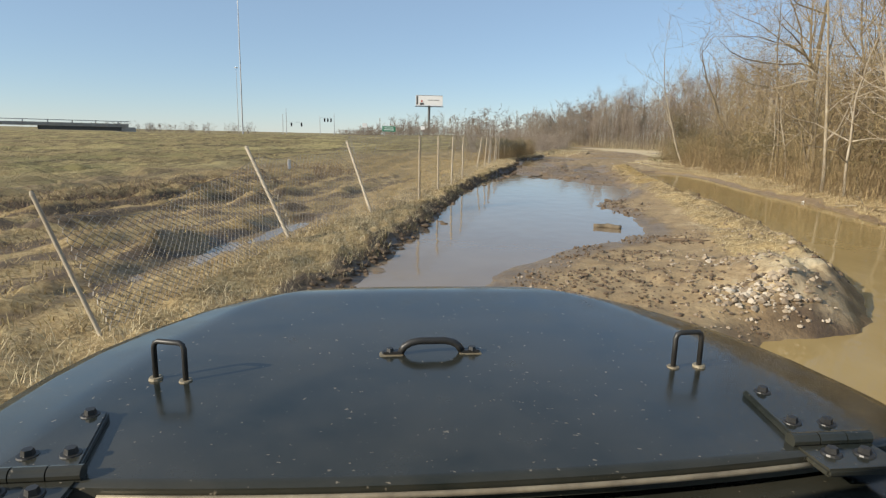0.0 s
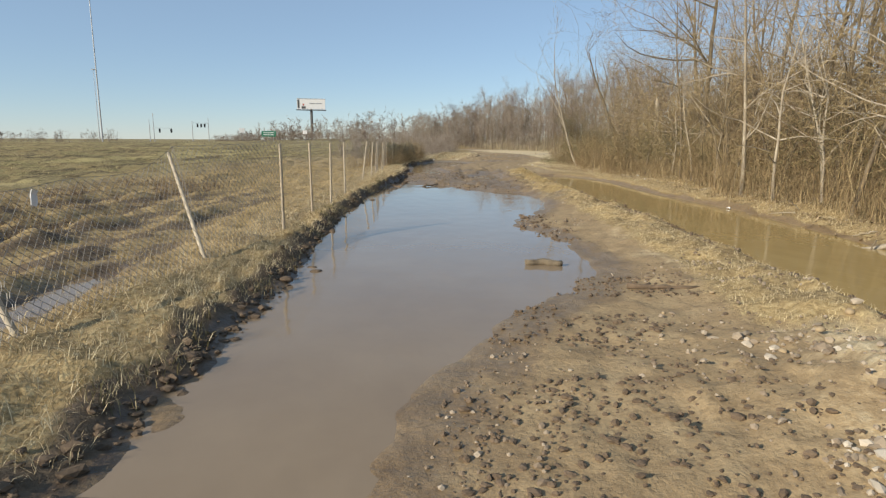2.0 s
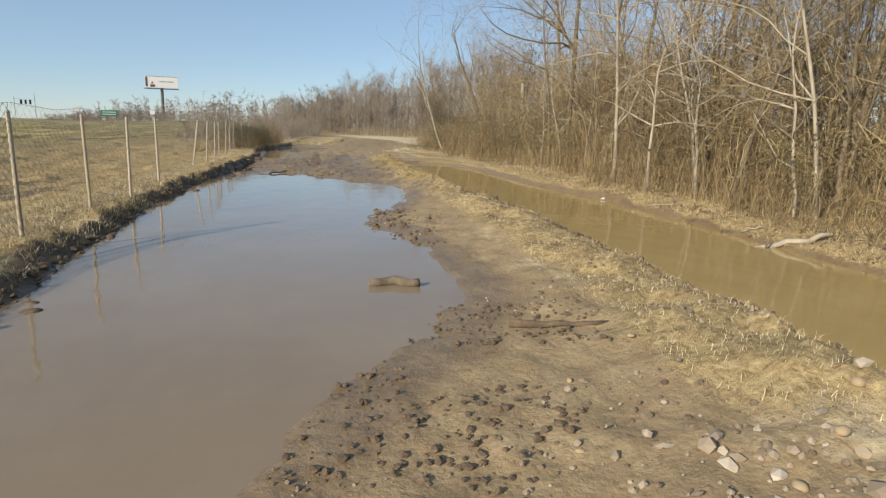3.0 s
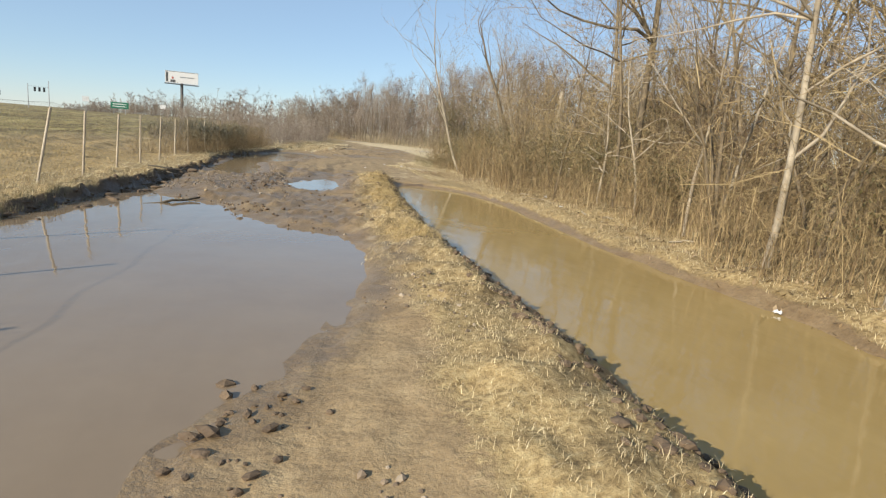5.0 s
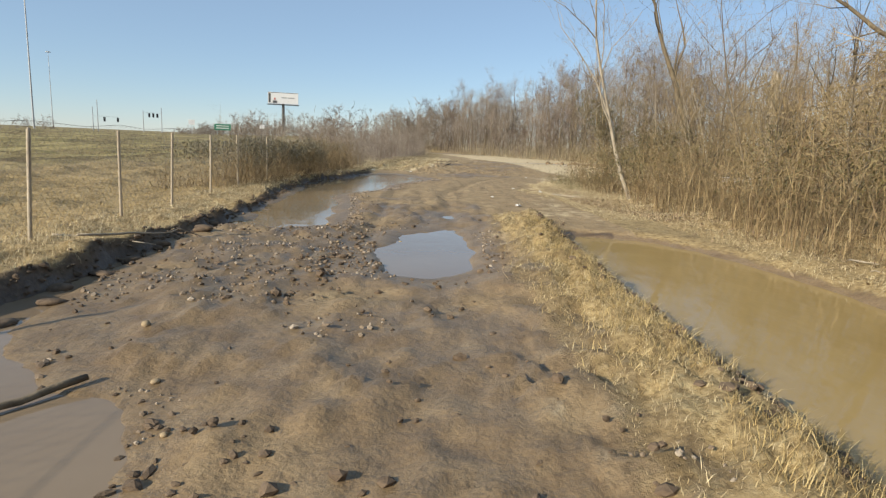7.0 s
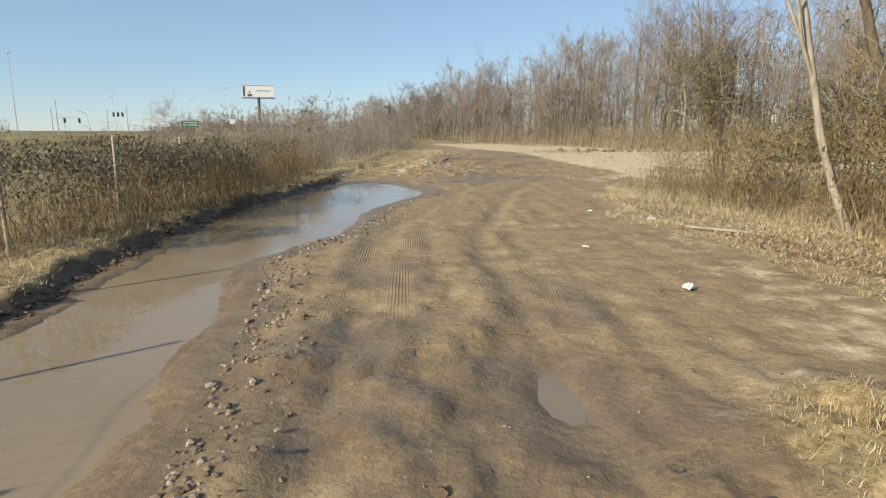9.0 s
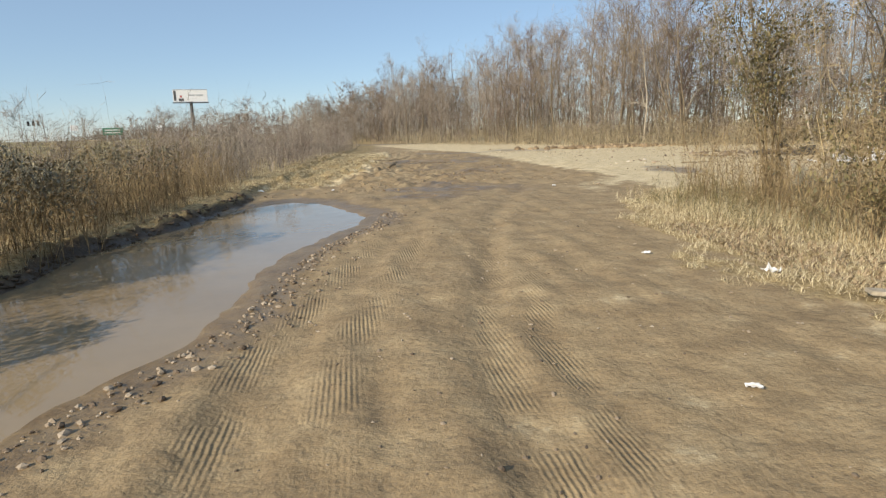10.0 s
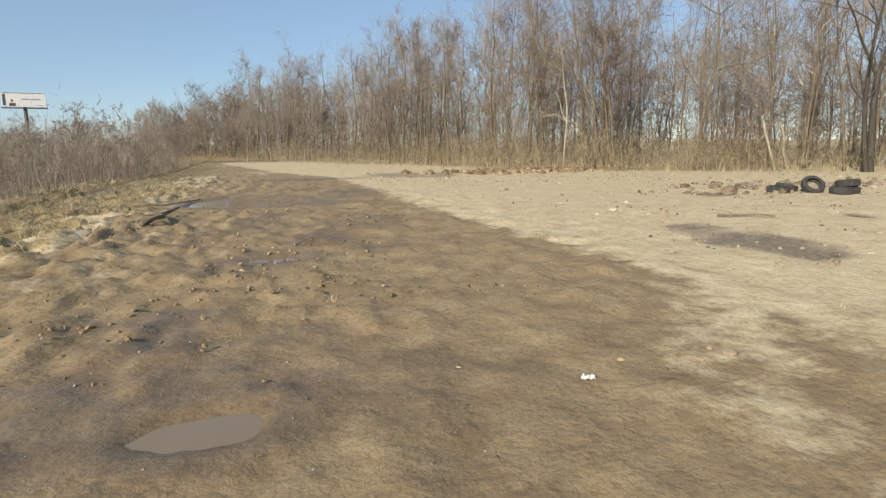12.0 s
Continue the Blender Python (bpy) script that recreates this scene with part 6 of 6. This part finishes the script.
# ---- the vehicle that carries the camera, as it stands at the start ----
def build_vehicle():
    paint = Nodes("black_green_paint", 0.12)
    dust = paint.noise(7, 6, 0.7)
    film = paint.noise(1.6, 4, 0.6)
    specks = paint.noise(70, 2, 0.6)
    base = paint.mix(paint.span(film, 0.40, 0.7, 0, 0.75), paint.ramp(dust, [(0.3, (0.010, 0.014, 0.012)), (0.75, (0.038, 0.038, 0.030))]), (0.055, 0.050, 0.036))
    paint.colour(paint.mix(paint.span(specks, 0.69, 0.75, 0, 0.6), base, (0.28, 0.24, 0.18)))
    paint.rough(paint.span(dust, 0.3, 0.8, 0.06, 0.34))
    paint.bump(paint.noise(2.2, 2, 0.4), 0.004, 0.6)
    dull = plain("dull_trim", (0.012, 0.012, 0.012), (0.035, 0.033, 0.03), 12, 0.45)
    brass = plain("muddy_washer", (0.16, 0.13, 0.09), (0.34, 0.29, 0.20), 20, 0.6, 0.3)
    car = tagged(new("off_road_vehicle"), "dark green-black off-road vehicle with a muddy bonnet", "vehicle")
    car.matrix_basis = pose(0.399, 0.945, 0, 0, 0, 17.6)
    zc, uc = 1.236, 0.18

    def half(f):
        """Half the bonnet's width: full at the cowl, drawn in to the blunt front."""
        return float(np.interp(f, [0.78, 1.05, 1.26, 1.44, 1.61, 1.75, 1.90, 1.97, 1.99], [0.91, 0.91, 0.89, 0.84, 0.755, 0.645, 0.47, 0.41, 0.38]))

    def crease(f):
        return float(np.interp(f, [0.78, 1.10, 1.45, 1.75, 1.99], [0.74, 0.72, 0.655, 0.54, 0.33]))

    def rear(u):
        return 0.772 + 0.15 * (u - uc) ** 2

    def top(u, f):
        """Height of the bonnet: nearly flat in the middle, sloping beyond the side creases and dipping at the front."""
        d = abs(u - uc)
        return zc - 0.012 * (d / 0.6) ** 2 - 0.13 * max(0.0, d - crease(f)) - 0.022 * max(0.0, (f - 1.82) / 0.17) ** 2
    bm = bmesh.new()
    side, nf = 24, 44
    ks = [k / side for k in range(-side, side + 1)]
    grid = []
    for j in range(nf + 1):
        row = []
        for k in ks:
            w = j / nf
            f = 0.78 + 1.21 * w
            d = abs(k) / 0.75 * crease(f) if abs(k) < 0.75 else crease(f) + (abs(k) - 0.75) / 0.25 * (half(f) - crease(f))
            u = uc + math.copysign(d, k)
            f = f + (rear(u) - 0.78) * (1 - w)
            row.append(bm.verts.new((u, f, top(u, f))))
        grid.append(row)
    for A, B in zip(grid, grid[1:]):
        for i in range(len(ks) - 1):
            bm.faces.new((A[i], A[i + 1], B[i + 1], B[i]))
    rim = [e for e in bm.edges if e.is_boundary]
    ext = bmesh.ops.extrude_edge_only(bm, edges=rim)
    for v in (g for g in ext["geom"] if isinstance(g, bmesh.types.BMVert)):
        back = v.co.y < 0.95 and abs(v.co.x - uc) < 0.8
        v.co.z -= 0.03 if back else 0.16
        v.co.x = uc + (v.co.x - uc) * 1.015
        v.co.y += 0.0 if back else 0.01
    for f in bm.faces:
        f.smooth = f.normal.z > 0.8
    bmesh.ops.recalc_face_normals(bm, faces=bm.faces)
    hood = part("hood", bm, paint.mat, car, "glossy black bonnet spattered with mud")
    bm = bmesh.new()
    box(bm, uc - 0.86, uc + 0.86, 0.50, 1.00, 1.05, 1.186, bevel=0.02)
    part("cowl", bm, paint.mat, car)
    bm = bmesh.new()
    cells = [uc - 0.56 + 1.12 * k / 16 for k in range(17)]
    sweep(bm, [(a, rear(a) - 0.006, top(a, 0.8) - 0.012) for a in cells], 0.005, 6)
    part("seal_strip", bm, brass, car, "tan dusty seal along the cowl gap")
    # carrying handle in the middle
    mid, f0 = 0.141, 1.293
    z0 = top(mid, f0)
    bm = bmesh.new()
    pts = [(-0.070, 0.004), (-0.062, 0.017), (-0.048, 0.026), (-0.030, 0.030), (0.030, 0.030), (0.048, 0.026), (0.062, 0.017), (0.070, 0.004)]
    sweep(bm, [(mid + a, f0, z0 + b) for a, b in pts], 0.0085)
    for s in (-1, 1):
        box(bm, mid + s * 0.088 - 0.024, mid + s * 0.088 + 0.024, f0 - 0.011, f0 + 0.011, z0 + 0.001, z0 + 0.008, bevel=0.003)
    part("handle", bm, dull, hood, "black bolted grab handle")
    for s in (-1, 1):
        bm = bmesh.new()
        box(bm, mid + s * 0.090 - 0.028, mid + s * 0.090 + 0.026, f0 - 0.014, f0 + 0.013, z0 - 0.003, z0 + 0.002, bevel=0.002)
        part("handle_foot", bm, brass, hood, "muddy handle foot")
        bm = bmesh.new()
        rod(bm, (mid + s * 0.094, f0, z0 + 0.006), (mid + s * 0.094, f0, z0 + 0.015), 0.010, 0.008, 6)
        part("bolt", bm, dull, hood)
    # tie-down loops
    for a, f1, turn in ((-0.40, 1.203, -0.30), (0.706, 1.196, 0.08)):
        z1 = top(a, f1)
        bm = bmesh.new()
        pts = [(-0.032, -0.01), (-0.032, 0.068), (-0.029, 0.077), (-0.022, 0.081), (0.022, 0.081), (0.029, 0.077), (0.032, 0.068), (0.032, -0.01)]
        sweep(bm, [(a + p, f1 + p * turn, z1 + b) for p, b in pts], 0.0058, 8)
        part("tie_down_loop", bm, dull, hood)
        for p in (-0.032, 0.032):
            bm = bmesh.new()
            rod(bm, (a + p, f1 + p * turn, z1 - 0.004), (a + p, f1 + p * turn, z1 + 0.004), 0.015, 0.013, 12)
            part("washer", bm, brass, hood)
    # bonnet hinges with their bolts
    for a, s in ((-0.485, -1), (0.775, 1)):
        bm = bmesh.new()
        plate = [(-0.062, 0.865), (0.062, 0.865), (0.052, 0.92), (0.026 - s * 0.004, 1.045), (0.0, 1.062), (-0.026 - s * 0.004, 1.045), (-0.052, 0.92)]
        lo = [bm.verts.new((a + p, q, top(a + p, q) + 0.001)) for p, q in plate]
        hi = [bm.verts.new(v.co + Vector((0, 0, 0.012))) for v in lo]
        bm.faces.new(hi)
        for i in range(len(lo)):
            j = (i + 1) % len(lo)
            bm.faces.new((lo[i], lo[j], hi[j], hi[i]))
        bmesh.ops.recalc_face_normals(bm, faces=bm.faces)
        bmesh.ops.bevel(bm, geom=[e for e in bm.edges if e.verts[0] in hi and e.verts[1] in hi], offset=0.003, segments=2, affect='EDGES')
        hinge = part("hinge", bm, paint.mat, car, "dark bolted bonnet hinge")
        zz = top(a, 0.86) + 0.010
        for p, q in ((-0.072, -0.026), (-0.024, 0.024), (0.026, 0.072)):
            bm = bmesh.new()
            rod(bm, (a + p, 0.852, zz), (a + q, 0.852, zz), 0.0125, sides=14)
            part("hinge_barrel", bm, paint.mat, hinge)
        bm = bmesh.new()
        box(bm, a - 0.07, a + 0.07, 0.765, 0.842, zz - 0.018, zz - 0.004, bevel=0.004)
        part("hinge_leaf", bm, paint.mat, hinge)
        for p, q, lift in ((-0.030, 0.905, 0.012), (0.034, 0.900, 0.012), (0.004, 1.035, 0.012), (-0.028, 0.812, -0.003), (0.026, 0.806, -0.003)):
            z2 = top(a + p, q) + lift if lift > 0 else zz - 0.004
            bm = bmesh.new()
            rod(bm, (a + p, q, z2), (a + p, q, z2 + 0.003), 0.0165, 0.015, 16)
            rod(bm, (a + p, q, z2 + 0.003), (a + p, q, z2 + 0.012), 0.0105, 0.0085, 6)
            part("bolt", bm, dull, hinge)
    # washer nozzles on the cowl's lip
    for a in (-0.16, 0.385):
        bm = bmesh.new()
        box(bm, a - 0.018, a + 0.018, 0.725, 0.755, 1.180, 1.212, bevel=0.006)
        rod(bm, (a, 0.735, 1.212), (a, 0.722, 1.220), 0.006, 0.004, 8)
        part("washer_nozzle", bm, dull, car)
    # open cab behind the bonnet: windscreen frame, roof and low sides, out of view, added to shade the cowl
    for s in (-1, 1):
        bm = bmesh.new()
        sweep(bm, [(uc + s * 0.74, 0.56, 1.17), (uc + s * 0.73, 0.40, 1.50), (uc + s * 0.71, 0.24, 1.86)], 0.032, 8)
        part("windscreen_pillar", bm, paint.mat, car)
        bm = bmesh.new()
        box(bm, uc + s * 0.76 - 0.03, uc + s * 0.76 + 0.03, -1.10, 0.54, 0.50, 1.18, bevel=0.015)
        part("door", bm, paint.mat, car)
        bm = bmesh.new()
        sweep(bm, [(uc + s * 0.74, -1.10, 1.17), (uc + s * 0.73, -1.10, 1.50), (uc + s * 0.71, -1.10, 1.86)], 0.032, 8)
        part("rear_pillar", bm, paint.mat, car)
    bm = bmesh.new()
    box(bm, uc - 0.76, uc + 0.76, -1.18, 0.26, 1.87, 1.92, bevel=0.02)
    part("roof", bm, dull, car, "unseen black hard roof, added to shade the cowl")
    # front body and wheels under the bonnet
    bm = bmesh.new()
    box(bm, uc - 0.36, uc + 0.36, 0.50, 1.92, 0.55, 1.06, bevel=0.03)
    part("engine_bay", bm, paint.mat, car)
    for s in (-1, 1):
        x = uc + s * 0.70
        bm = bmesh.new()
        box(bm, x - 0.14, x + 0.14, 0.80, 1.60, 0.90, 0.95, bevel=0.02)
        part("fender", bm, paint.mat, car)
        wheel = new("wheel")
        wheel.parent = car
        bm = bmesh.new()
        rod(bm, (x - 0.12, 1.20, 0.37), (x + 0.12, 1.20, 0.37), 0.40, sides=36)
        bmesh.ops.bevel(bm, geom=[e for e in bm.edges if abs(e.verts[0].co.x - e.verts[1].co.x) < 1e-4], offset=0.04, segments=3, affect='EDGES')
        part("tyre", bm, M_RUBBER, wheel)
        bm = bmesh.new()
        rod(bm, (x - 0.125, 1.20, 0.37), (x + 0.125, 1.20, 0.37), 0.20, sides=24)
        part("rim", bm, M_DARKSTEEL_SHADE, wheel)


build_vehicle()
